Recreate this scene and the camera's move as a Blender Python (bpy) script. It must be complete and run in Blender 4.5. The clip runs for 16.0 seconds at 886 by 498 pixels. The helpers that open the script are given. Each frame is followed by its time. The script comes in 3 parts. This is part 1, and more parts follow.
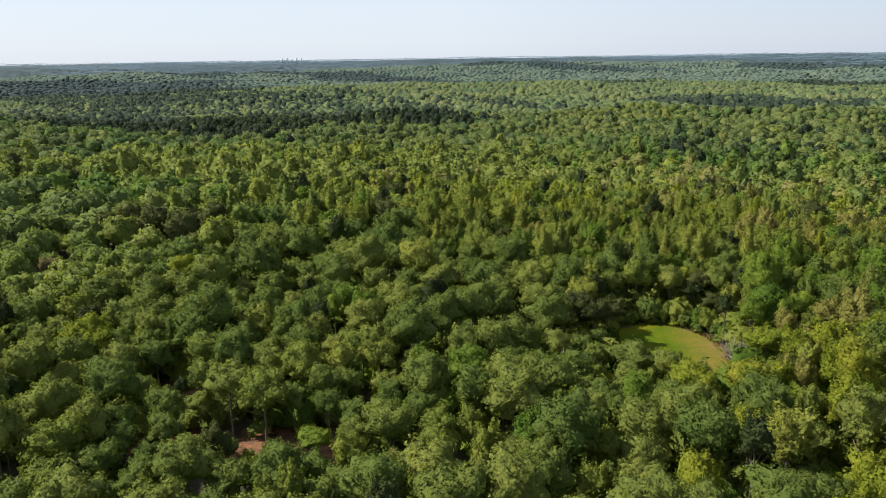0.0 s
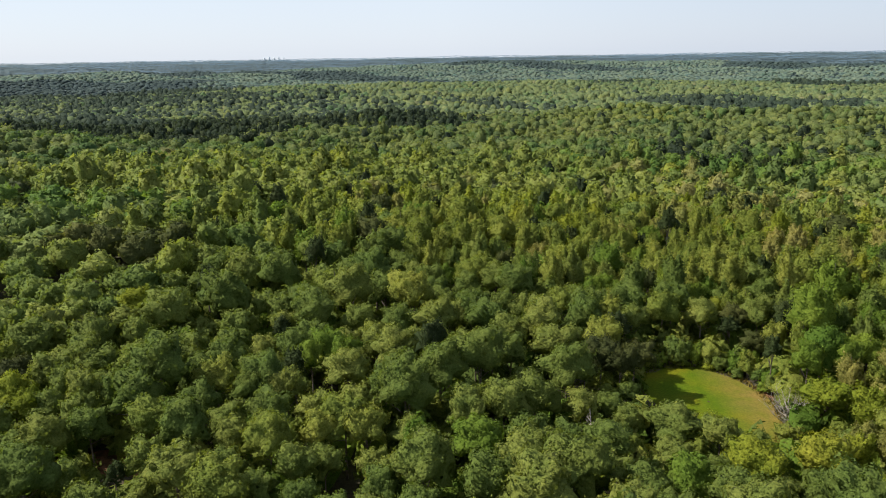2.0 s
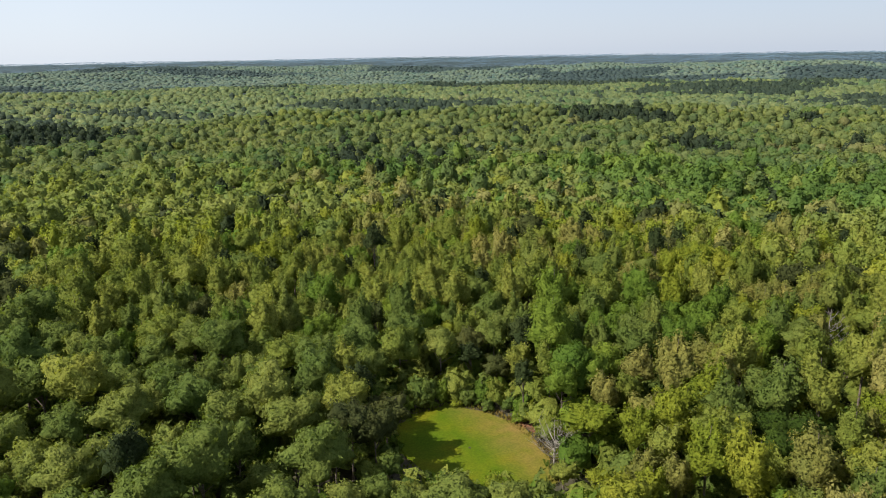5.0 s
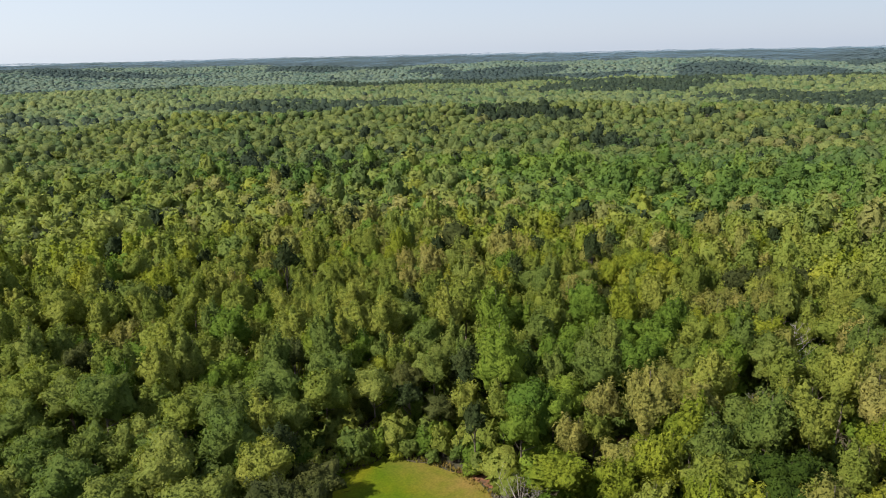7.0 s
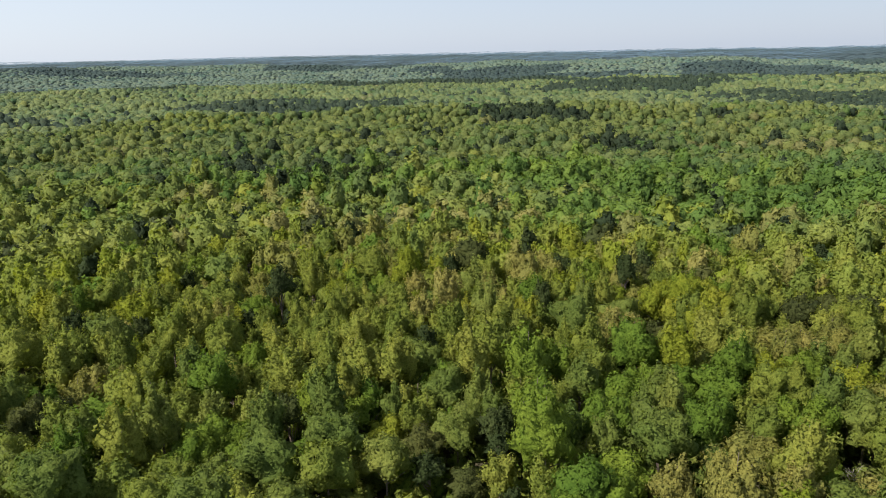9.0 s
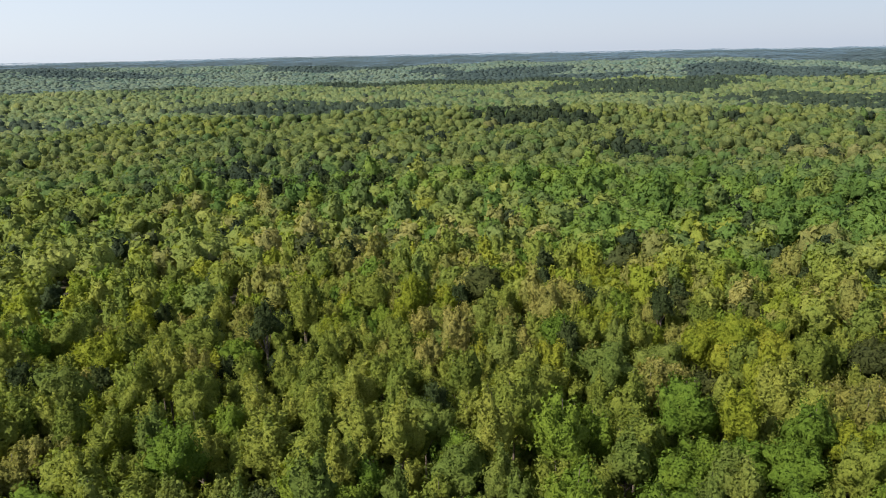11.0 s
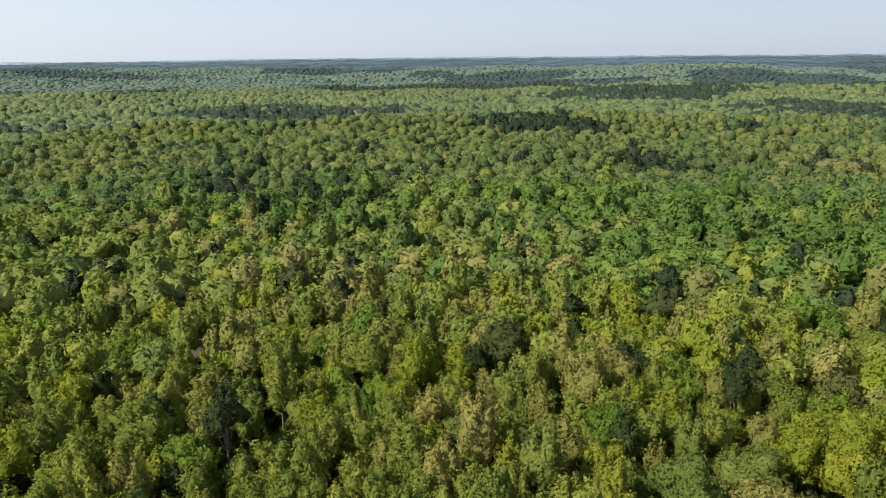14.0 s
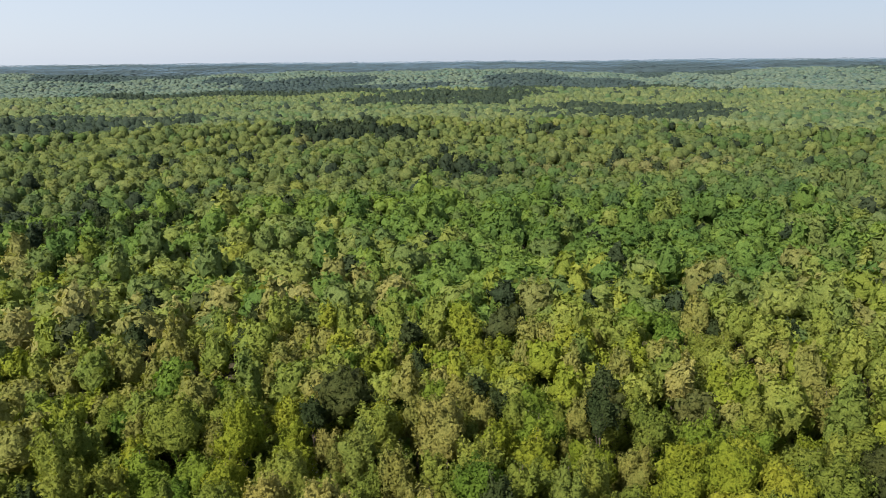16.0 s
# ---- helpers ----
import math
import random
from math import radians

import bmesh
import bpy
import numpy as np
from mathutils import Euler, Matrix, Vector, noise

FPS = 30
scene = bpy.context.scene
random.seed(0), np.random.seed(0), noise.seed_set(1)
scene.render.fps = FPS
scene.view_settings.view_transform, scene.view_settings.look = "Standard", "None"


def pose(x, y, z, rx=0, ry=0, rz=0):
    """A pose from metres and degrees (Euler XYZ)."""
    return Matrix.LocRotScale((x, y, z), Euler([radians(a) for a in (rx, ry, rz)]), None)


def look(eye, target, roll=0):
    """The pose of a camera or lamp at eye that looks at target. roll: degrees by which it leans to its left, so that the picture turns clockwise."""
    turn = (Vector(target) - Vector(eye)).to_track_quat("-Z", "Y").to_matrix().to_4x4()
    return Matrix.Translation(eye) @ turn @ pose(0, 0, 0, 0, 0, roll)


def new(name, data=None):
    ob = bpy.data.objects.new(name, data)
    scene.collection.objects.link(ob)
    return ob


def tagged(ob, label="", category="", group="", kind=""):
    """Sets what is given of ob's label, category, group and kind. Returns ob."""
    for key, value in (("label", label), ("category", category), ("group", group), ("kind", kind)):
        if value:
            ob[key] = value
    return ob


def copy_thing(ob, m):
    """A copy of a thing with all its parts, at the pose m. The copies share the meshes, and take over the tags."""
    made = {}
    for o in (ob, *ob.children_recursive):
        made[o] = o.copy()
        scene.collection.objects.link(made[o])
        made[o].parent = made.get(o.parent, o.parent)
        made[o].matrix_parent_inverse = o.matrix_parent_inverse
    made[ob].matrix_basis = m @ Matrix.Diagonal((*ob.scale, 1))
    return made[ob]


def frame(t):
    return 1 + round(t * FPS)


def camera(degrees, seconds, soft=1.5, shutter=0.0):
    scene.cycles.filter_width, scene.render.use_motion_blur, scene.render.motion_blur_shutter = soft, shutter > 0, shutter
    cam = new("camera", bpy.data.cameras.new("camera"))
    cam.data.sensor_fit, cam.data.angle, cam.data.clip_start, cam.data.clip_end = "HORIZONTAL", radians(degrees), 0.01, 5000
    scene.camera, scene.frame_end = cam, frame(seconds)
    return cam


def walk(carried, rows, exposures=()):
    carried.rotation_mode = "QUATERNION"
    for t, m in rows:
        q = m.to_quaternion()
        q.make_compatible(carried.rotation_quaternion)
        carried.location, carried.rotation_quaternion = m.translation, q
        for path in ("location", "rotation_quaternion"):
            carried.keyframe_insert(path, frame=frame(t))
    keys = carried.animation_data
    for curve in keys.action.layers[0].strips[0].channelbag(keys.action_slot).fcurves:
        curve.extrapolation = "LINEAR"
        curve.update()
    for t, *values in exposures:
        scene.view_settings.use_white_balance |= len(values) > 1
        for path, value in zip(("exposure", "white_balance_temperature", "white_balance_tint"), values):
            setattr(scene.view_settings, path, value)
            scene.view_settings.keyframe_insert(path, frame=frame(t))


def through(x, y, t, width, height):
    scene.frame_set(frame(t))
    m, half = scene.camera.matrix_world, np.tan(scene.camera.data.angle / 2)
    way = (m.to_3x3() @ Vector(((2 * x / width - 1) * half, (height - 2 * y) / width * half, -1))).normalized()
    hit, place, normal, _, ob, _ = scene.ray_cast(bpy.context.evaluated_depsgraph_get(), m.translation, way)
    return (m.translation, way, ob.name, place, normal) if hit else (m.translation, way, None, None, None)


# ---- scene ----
# ---- camera and its walk: seconds, eye, target, roll ----
PATH = [
    (0.0, (5.49, -0.39, 71.09), (3.02, 96.19, 45.29), -0.83),
    (0.5, (4.38, 7.78, 71.10), (2.77, 104.38, 45.28), -0.80),
    (1.0, (3.44, 15.94, 71.14), (2.41, 112.54, 45.29), -0.81),
    (1.5, (2.62, 24.17, 71.22), (1.87, 120.75, 45.32), -0.82),
    (2.0, (1.96, 32.44, 71.31), (1.58, 129.02, 45.37), -0.85),
    (2.5, (1.28, 40.23, 71.42), (9.79, 136.45, 45.55), -0.82),
    (3.0, (0.14, 46.86, 71.62), (17.92, 141.83, 45.84), -0.78),
    (3.5, (-0.76, 52.57, 71.71), (25.03, 145.70, 45.96), -0.75),
    (4.0, (-1.34, 57.77, 71.61), (31.14, 148.75, 45.77), -0.86),
    (4.5, (-1.61, 62.91, 71.38), (36.02, 151.86, 45.46), -0.93),
    (5.0, (-1.25, 68.19, 71.10), (41.34, 154.87, 45.15), -0.99),
    (5.2, (-0.80, 70.46, 71.03), (43.60, 156.20, 45.02), -1.06),
    (7.3, (7.45, 96.32, 69.85), (61.21, 176.44, 43.59), -1.31),
    (7.5, (8.48, 98.88, 69.81), (62.23, 179.01, 43.53), -1.32),
    (8.0, (11.44, 105.52, 69.68), (65.16, 185.64, 43.32), -1.30),
    (8.5, (14.49, 112.34, 69.53), (68.23, 192.44, 43.17), -1.19),
    (9.0, (17.92, 118.91, 69.53), (71.60, 199.05, 43.16), -1.26),
    (9.2, (19.34, 121.44, 69.55), (73.00, 201.61, 43.24), -1.28),
    (11.3, (33.92, 147.15, 70.25), (87.45, 227.42, 43.98), -1.24),
    (11.5, (35.32, 149.73, 70.27), (88.94, 229.96, 44.02), -1.09),
    (12.0, (38.81, 156.24, 70.21), (92.51, 236.44, 44.07), -0.95),
    (12.5, (42.30, 162.50, 70.27), (96.07, 242.67, 44.18), -0.90),
    (13.0, (45.77, 168.66, 70.29), (99.63, 248.81, 44.28), -0.80),
    (13.5, (49.22, 174.94, 70.27), (103.16, 255.05, 44.33), -0.71),
    (14.0, (52.79, 181.12, 70.25), (106.79, 261.22, 44.38), -0.70),
    (14.5, (56.53, 187.16, 70.29), (111.57, 266.58, 44.54), -0.59),
    (15.0, (59.87, 192.89, 70.46), (122.25, 266.74, 44.90), -0.64),
    (15.5, (62.39, 197.62, 70.50), (130.46, 266.31, 45.01), -0.62),
    (16.0, (64.37, 201.56, 70.50), (137.60, 264.72, 45.04), -0.62),
]
cam = camera(62.6, 16.0, soft=1.0)
walk(cam, [(t, look(eye, target, roll)) for t, eye, target, roll in PATH])

# ---- world, sun, exposure ----
SUN_AZ, SUN_EL = 84.0, 47.0          # degrees left of the y axis, degrees above the horizon
world = bpy.data.worlds.new("sky")
scene.world = world
world.use_nodes = True
wt = world.node_tree
sky = wt.nodes.new("ShaderNodeTexSky")
sky.sky_type, sky.sun_disc = "NISHITA", False
sky.sun_elevation, sky.sun_rotation = radians(SUN_EL), radians(-SUN_AZ)
sky.altitude, sky.air_density, sky.dust_density, sky.ozone_density = 200, 1.0, 0.7, 1.0
veil = wt.nodes.new("ShaderNodeMix")          # thin high haze whitens the whole sky
veil.data_type = "RGBA"
fall = wt.nodes.new("ShaderNodeTexGradient")       # paler towards the sun, bluer away from it
tint = wt.nodes.new("ShaderNodeMix")
tint.data_type = "RGBA"
tint.inputs[6].default_value, tint.inputs[7].default_value = (8.5, 9.4, 10.9, 1), (5.35, 6.3, 8.2, 1)
wt.links.new(fall.outputs["Fac"], tint.inputs[0])
wt.links.new(tint.outputs[2], veil.inputs[7])
wt.links.new(sky.outputs[0], veil.inputs[6])
way, height, thin_out = wt.nodes.new("ShaderNodeTexCoord"), wt.nodes.new("ShaderNodeSeparateXYZ"), wt.nodes.new("ShaderNodeMapRange")
wt.links.new(way.outputs["Generated"], height.inputs[0])
wt.links.new(height.outputs["Z"], thin_out.inputs[0])
thin_out.inputs[1].default_value, thin_out.inputs[2].default_value = 0.15, 0.9      # the haze thins overhead
thin_out.inputs[3].default_value, thin_out.inputs[4].default_value = 0.72, 0.62
wt.links.new(thin_out.outputs[0], veil.inputs[0])
wt.nodes["Background"].inputs["Strength"].default_value = 0.057
wt.links.new(veil.outputs[2], wt.nodes["Background"].inputs["Color"])
sun = new("sun", bpy.data.lights.new("sun", "SUN"))
sun.data.energy, sun.data.angle, sun.data.color = 5.0, radians(0.6), (1.0, 0.93, 0.80)
az, el = radians(SUN_AZ), radians(SUN_EL)
sun_way = Vector((-math.sin(az) * math.cos(el), math.cos(az) * math.cos(el), math.sin(el)))
sun.matrix_world = look((0, 0, 400), Vector((0, 0, 400)) - sun_way)
scene.view_settings.exposure = 0.84

RNG = np.random.default_rng(7)


# ---- materials ----
def material(name):
    m = bpy.data.materials.new(name)
    m.use_nodes = True
    return m, m.node_tree, m.node_tree.nodes["Principled BSDF"]


def ramp(tree, source, stops):
    r = tree.nodes.new("ShaderNodeValToRGB")
    while len(r.color_ramp.elements) < len(stops):
        r.color_ramp.elements.new(0.5)
    for e, (at, col) in zip(r.color_ramp.elements, stops):
        e.position, e.color = at, (*col, 1)
    tree.links.new(source, r.inputs[0])
    return r.outputs[0]


def noise_at(tree, scale, detail=4.0):
    n, g = tree.nodes.new("ShaderNodeTexNoise"), tree.nodes.new("ShaderNodeNewGeometry")
    n.inputs["Scale"].default_value, n.inputs["Detail"].default_value = scale, detail
    tree.links.new(g.outputs["Position"], n.inputs["Vector"])
    return n.outputs["Fac"]


def mixed(tree, a, b, fac, mode="MIX"):
    m = tree.nodes.new("ShaderNodeMix")
    m.data_type, m.blend_type = "RGBA", mode
    for socket, value in ((m.inputs[6], a), (m.inputs[7], b), (m.inputs[0], fac)):
        if isinstance(value, (tuple, float, int)):
            socket.default_value = (*value, 1) if isinstance(value, tuple) else value
        else:
            tree.links.new(value, socket)
    return m.outputs[2]


def leaf_material(name, dark, mid, light, single, holes=0.0, grit=3.0, through=0.42, mesh=3.2):
    """Foliage. Each tree has a tone of its own, and each spray of leaves strays from it; holes: share of gaps between the leaves of a spray, mesh: gaps a metre."""
    m, t, b = material(name)
    if single:
        tone = t.nodes.new("ShaderNodeObjectInfo").outputs["Random"]
    else:
        a = t.nodes.new("ShaderNodeAttribute")
        a.attribute_name = "tone"
        tone = a.outputs["Fac"]
    base = ramp(t, tone, ((0.0, dark), (0.5, mid), (1.0, light)))
    leaf = t.nodes.new("ShaderNodeNewGeometry").outputs["Random Per Island"]
    spray = ramp(t, leaf, ((0.0, (0.80, 0.82, 0.80)), (1.0, (1.20, 1.18, 1.16))) if single else ((0.0, (0.88, 0.89, 0.88)), (1.0, (1.12, 1.11, 1.10))))
    col = mixed(t, base, spray, 1.0, "MULTIPLY")
    speck = noise_at(t, grit, 5.0)
    col = mixed(t, col, ramp(t, speck, ((0.32, (0.72, 0.75, 0.70)), (0.5, (1.0, 1.0, 1.0)), (0.7, (1.25, 1.20, 1.16)))), 1.0, "MULTIPLY")
    col = mixed(t, col, ramp(t, noise_at(t, 0.22, 3.0), ((0.3, (0.86, 0.92, 0.90)), (0.7, (1.14, 1.08, 1.05)))), 1.0, "MULTIPLY")
    t.links.new(col, b.inputs["Base Color"])
    b.inputs["Roughness"].default_value = 0.85
    b.inputs["Specular IOR Level"].default_value = 0.12
    bump = t.nodes.new("ShaderNodeBump")
    bump.inputs["Strength"].default_value, bump.inputs["Distance"].default_value = 0.3, 0.6 / grit
    t.links.new(speck, bump.inputs["Height"])
    clumps = t.nodes.new("ShaderNodeBump")
    clumps.inputs["Strength"].default_value, clumps.inputs["Distance"].default_value = 0.65, 1.3
    t.links.new(noise_at(t, 0.95, 2.0), clumps.inputs["Height"])
    t.links.new(clumps.outputs[0], bump.inputs["Normal"])
    t.links.new(bump.outputs[0], b.inputs["Normal"])
    tr = t.nodes.new("ShaderNodeBsdfTranslucent")
    t.links.new(mixed(t, col, (1.0, 1.0, 0.55), 1.0, "MULTIPLY"), tr.inputs["Color"])
    mix = t.nodes.new("ShaderNodeMixShader")
    mix.inputs[0].default_value = through
    t.links.new(b.outputs[0], mix.inputs[1])
    t.links.new(tr.outputs[0], mix.inputs[2])
    out = mix.outputs[0]
    if holes:
        gap = t.nodes.new("ShaderNodeMath")
        gap.operation = "LESS_THAN"
        thin, limit = t.nodes.new("ShaderNodeAttribute"), t.nodes.new("ShaderNodeMath")
        thin.attribute_name, limit.operation, limit.inputs[1].default_value = "thin", "MULTIPLY", holes
        t.links.new(thin.outputs["Fac"], limit.inputs[0])
        t.links.new(limit.outputs[0], gap.inputs[1])
        t.links.new(noise_at(t, mesh, 2.0), gap.inputs[0])
        clear = t.nodes.new("ShaderNodeBsdfTransparent")
        mix = t.nodes.new("ShaderNodeMixShader")
        t.links.new(gap.outputs[0], mix.inputs[0])
        t.links.new(out, mix.inputs[1])
        t.links.new(clear.outputs[0], mix.inputs[2])
        out = mix.outputs[0]
    t.links.new(out, t.nodes["Material Output"].inputs["Surface"])
    return m


# foliage: dark, mid and light tone
TONES = {
    "oak": ((0.050, 0.082, 0.014), (0.076, 0.107, 0.018), (0.112, 0.138, 0.024)),
    "fresh": ((0.096, 0.132, 0.013), (0.126, 0.156, 0.016), (0.158, 0.178, 0.022)),
    "poplar": ((0.078, 0.108, 0.018), (0.106, 0.134, 0.021), (0.140, 0.160, 0.028)),
    "budding": ((0.100, 0.114, 0.034), (0.130, 0.139, 0.044), (0.168, 0.168, 0.064)),
    "maple": ((0.046, 0.084, 0.016), (0.072, 0.113, 0.020), (0.104, 0.142, 0.025)),
    "dusky": ((0.040, 0.052, 0.019), (0.054, 0.068, 0.022), (0.074, 0.084, 0.026)),
    "pine": ((0.026, 0.040, 0.017), (0.036, 0.052, 0.020), (0.052, 0.068, 0.025)),
    "laurel": ((0.026, 0.046, 0.006), (0.032, 0.056, 0.008), (0.042, 0.066, 0.010)),
    "russet": ((0.084, 0.078, 0.034), (0.104, 0.094, 0.040), (0.122, 0.110, 0.048)),
}
TRIM = {"oak": (1.38, 1.29, 1.7), "fresh": (1.22, 1.16, 1.2), "poplar": (1.30, 1.25, 1.45), "budding": (1.28, 1.20, 1.0), "maple": (1.24, 1.25, 0.95),
        "dusky": (1.05, 1.0, 0.95), "laurel": (1.1, 1.1, 1.1), "pine": (1.05, 1.05, 0.95), "russet": (1.25, 1.2, 1.3)}
TONES = {k: [tuple(1.06 * Vector(TRIM[k]) * Vector(v[1]).lerp(Vector(tone), 0.85)) for tone in v] for k, v in TONES.items()}
LEAF = {k: leaf_material("leaves_" + k, *v, True, 0.42) for k, v in TONES.items()}
# the blue of distance haze, painted into the far leaf colours
HAZE_BLUE = Vector((0.074, 0.122, 0.190))


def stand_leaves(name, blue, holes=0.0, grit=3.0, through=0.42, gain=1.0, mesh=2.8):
    """Foliage of thick stands; distance haze is painted into its leaf colours, least in pines; blue: haze share."""
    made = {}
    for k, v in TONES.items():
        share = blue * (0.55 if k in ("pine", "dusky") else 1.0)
        made[k] = leaf_material(name + "_" + k, *[tuple((Vector(c) * gain * (0.8 if k == "pine" else 1.0)).lerp(HAZE_BLUE, share)) for c in v], False, holes, grit, through, mesh)
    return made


bark, t, b = material("bark")
t.links.new(ramp(t, noise_at(t, 3.0), ((0.3, (0.06, 0.045, 0.035)), (0.7, (0.16, 0.13, 0.105)))), b.inputs["Base Color"])
b.inputs["Roughness"].default_value = 0.95
bleached, t, b = material("bleached_wood")
t.links.new(ramp(t, noise_at(t, 3.0), ((0.3, (0.16, 0.14, 0.12)), (0.7, (0.31, 0.28, 0.25)))), b.inputs["Base Color"])
b.inputs["Roughness"].default_value = 0.9

litter, t, b = material("leaf_litter")
c1 = ramp(t, noise_at(t, 0.06, 5.0), ((0.40, (0.038, 0.036, 0.018)), (0.60, (0.050, 0.041, 0.020)), (0.75, (0.070, 0.048, 0.024))))
c2 = ramp(t, noise_at(t, 1.6, 6.0), ((0.3, (0.5, 0.5, 0.5)), (0.7, (1.3, 1.25, 1.2))))
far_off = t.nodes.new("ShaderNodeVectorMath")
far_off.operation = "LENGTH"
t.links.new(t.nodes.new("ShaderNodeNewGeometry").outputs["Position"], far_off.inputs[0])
# distance haze painted in: the litter turns blue-green far out
far_haze = t.nodes.new("ShaderNodeMapRange")
far_haze.inputs[1].default_value, far_haze.inputs[2].default_value = 900.0, 2400.0
t.links.new(far_off.outputs["Value"], far_haze.inputs[0])
c3 = mixed(t, c1, (0.040, 0.072, 0.085), far_haze.outputs[0])
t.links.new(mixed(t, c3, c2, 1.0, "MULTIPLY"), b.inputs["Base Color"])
b.inputs["Roughness"].default_value = 1.0

grass, t, b = material("meadow_grass")
g0 = ramp(t, noise_at(t, 0.12, 4.0), ((0.36, (0.048, 0.082, 0.002)), (0.52, (0.068, 0.092, 0.003)), (0.68, (0.092, 0.096, 0.004))))
place = t.nodes.new("ShaderNodeSeparateXYZ")
t.links.new(t.nodes.new("ShaderNodeNewGeometry").outputs["Position"], place.inputs[0])
worn = t.nodes.new("ShaderNodeMapRange")
worn.inputs[1].default_value, worn.inputs[2].default_value = 64.0, 79.5
t.links.new(place.outputs[0], worn.inputs[0])
fray = t.nodes.new("ShaderNodeMath")
fray.operation = "MULTIPLY"
t.links.new(worn.outputs[0], fray.inputs[0])
t.links.new(ramp(t, noise_at(t, 0.25, 5.0), ((0.3, (0.35, 0.35, 0.35)), (0.65, (1.0, 1.0, 1.0)))), fray.inputs[1])
g1 = mixed(t, g0, (0.180, 0.110, 0.040), fray.outputs[0])
g2 = ramp(t, noise_at(t, 2.2, 6.0), ((0.3, (0.78, 0.80, 0.74)), (0.7, (1.18, 1.16, 1.1))))
b.inputs["Specular IOR Level"].default_value = 0.1
t.links.new(mixed(t, g1, g2, 1.0, "MULTIPLY"), b.inputs["Base Color"])
b.inputs["Roughness"].default_value = 0.9


# ---- the lie of the land ----
def smooth(a, b, x):
    k = np.clip((x - a) / (b - a), 0, 1)
    return k * k * (3 - 2 * k)


def rolling(x, y):
    return (np.sin(x / 310 + 1.3) * np.cos(y / 270 + 0.4) + 0.6 * np.sin((x + y) / 190) + 0.5 * np.cos((x - 1.4 * y) / 450 + 2)) / 2.1


def land(x, y):
    """Height of the ground."""
    x, y = np.asarray(x, float), np.asarray(y, float)
    z = -8.4 - 20.0 * smooth(200, 520, 0.6 * x + 0.8 * y)
    r, a = np.hypot(x, y), np.arctan2(x, y)
    z = z + 5.0 * smooth(330, 520, r) * np.sin(x / 62 + 0.8 * np.sin(y / 85)) * np.sin(y / 48 + 0.9)
    z = z + 13.0 * smooth(650, 1300, r) * rolling(x, y) * (1 - 0.7 * smooth(3300, 4500, r))
    z = z + 51.0 * smooth(1100, 5200, r) + (17 - 7 * smooth(0.3, 1.0, a)) * smooth(2600, 4800, r)
    z = z + (10 + 5 * np.sin(5 * a + 1)) * np.exp(-((r - 1650 - 120 * np.sin(7 * a)) / 190) ** 2)
    return z + (21 + 6 * np.sin(9 * a + 0.6) + 4 * np.sin(23 * a)) * np.exp(-((r - 2750 - 250 * np.sin(4 * a + 1)) / 330) ** 2)


def wooded(x, y):
    """The stretch of wood that the walk looks over."""
    low = np.interp(x, (-90, 60, 95, 130, 200, 400, 1000, 5000), (60, 55, 95, 118, 155, 225, 330, 950))
    return (y > low) & (x > -14 - 0.72 * y)


def clearing(x, y, grow=0.0):
    """Inside the mown clearing, widened by some metres."""
    u, v = x - 63.0, y - 188.0
    return (np.abs(u) / (13.6 + grow)) ** 2.6 + (np.abs(v + 0.12 * u) / (19.0 + grow)) ** 2.6 < 1


def mesh_object(name, verts, faces, mat, tones=None, parent=None, smooth_faces=False, normals=None, thin=None):
    me = bpy.data.meshes.new(name)
    verts, faces = np.asarray(verts, np.float32), np.asarray(faces, np.int32)
    n, k = faces.shape
    me.vertices.add(len(verts))
    me.vertices.foreach_set("co", verts.ravel())
    me.loops.add(n * k)
    me.loops.foreach_set("vertex_index", faces.ravel())
    me.polygons.add(n)
    me.polygons.foreach_set("loop_start", np.arange(0, n * k, k, dtype=np.int32))
    if tones is not None:
        a = me.attributes.new("tone", "FLOAT", "FACE")
        a.data.foreach_set("value", np.asarray(tones, np.float32))
    if thin is not None:
        a = me.attributes.new("thin", "FLOAT", "FACE")
        a.data.foreach_set("value", np.asarray(thin, np.float32))
    me.materials.append(mat)
    me.update(calc_edges=True)
    if smooth_faces or normals is not None:
        me.polygons.foreach_set("use_smooth", np.ones(n, bool))
    if normals is not None:
        me.normals_split_custom_set_from_vertices(np.asarray(normals, np.float32))
    ob = new(name, me)
    ob.parent = parent
    return ob


# ---- ground ----
rings = np.concatenate([[0.01], np.geomspace(6, 5400, 110)])
turns = np.linspace(0, 2 * math.pi, 160, endpoint=False)
gx = 60 + np.outer(rings, np.cos(turns))
gy = 190 + np.outer(rings, np.sin(turns))
gv = np.stack([gx, gy, land(gx, gy)], -1).reshape(-1, 3)
i, j = np.meshgrid(np.arange(len(rings) - 1), np.arange(160), indexing="ij")
j2 = (j + 1) % 160
gf = np.stack([i * 160 + j, (i + 1) * 160 + j, (i + 1) * 160 + j2, i * 160 + j2], -1).reshape(-1, 4)
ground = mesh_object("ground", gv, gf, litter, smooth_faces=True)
tagged(ground, "dark forest floor of leaf litter, blue-green with painted haze far off", "ground", kind="structure")

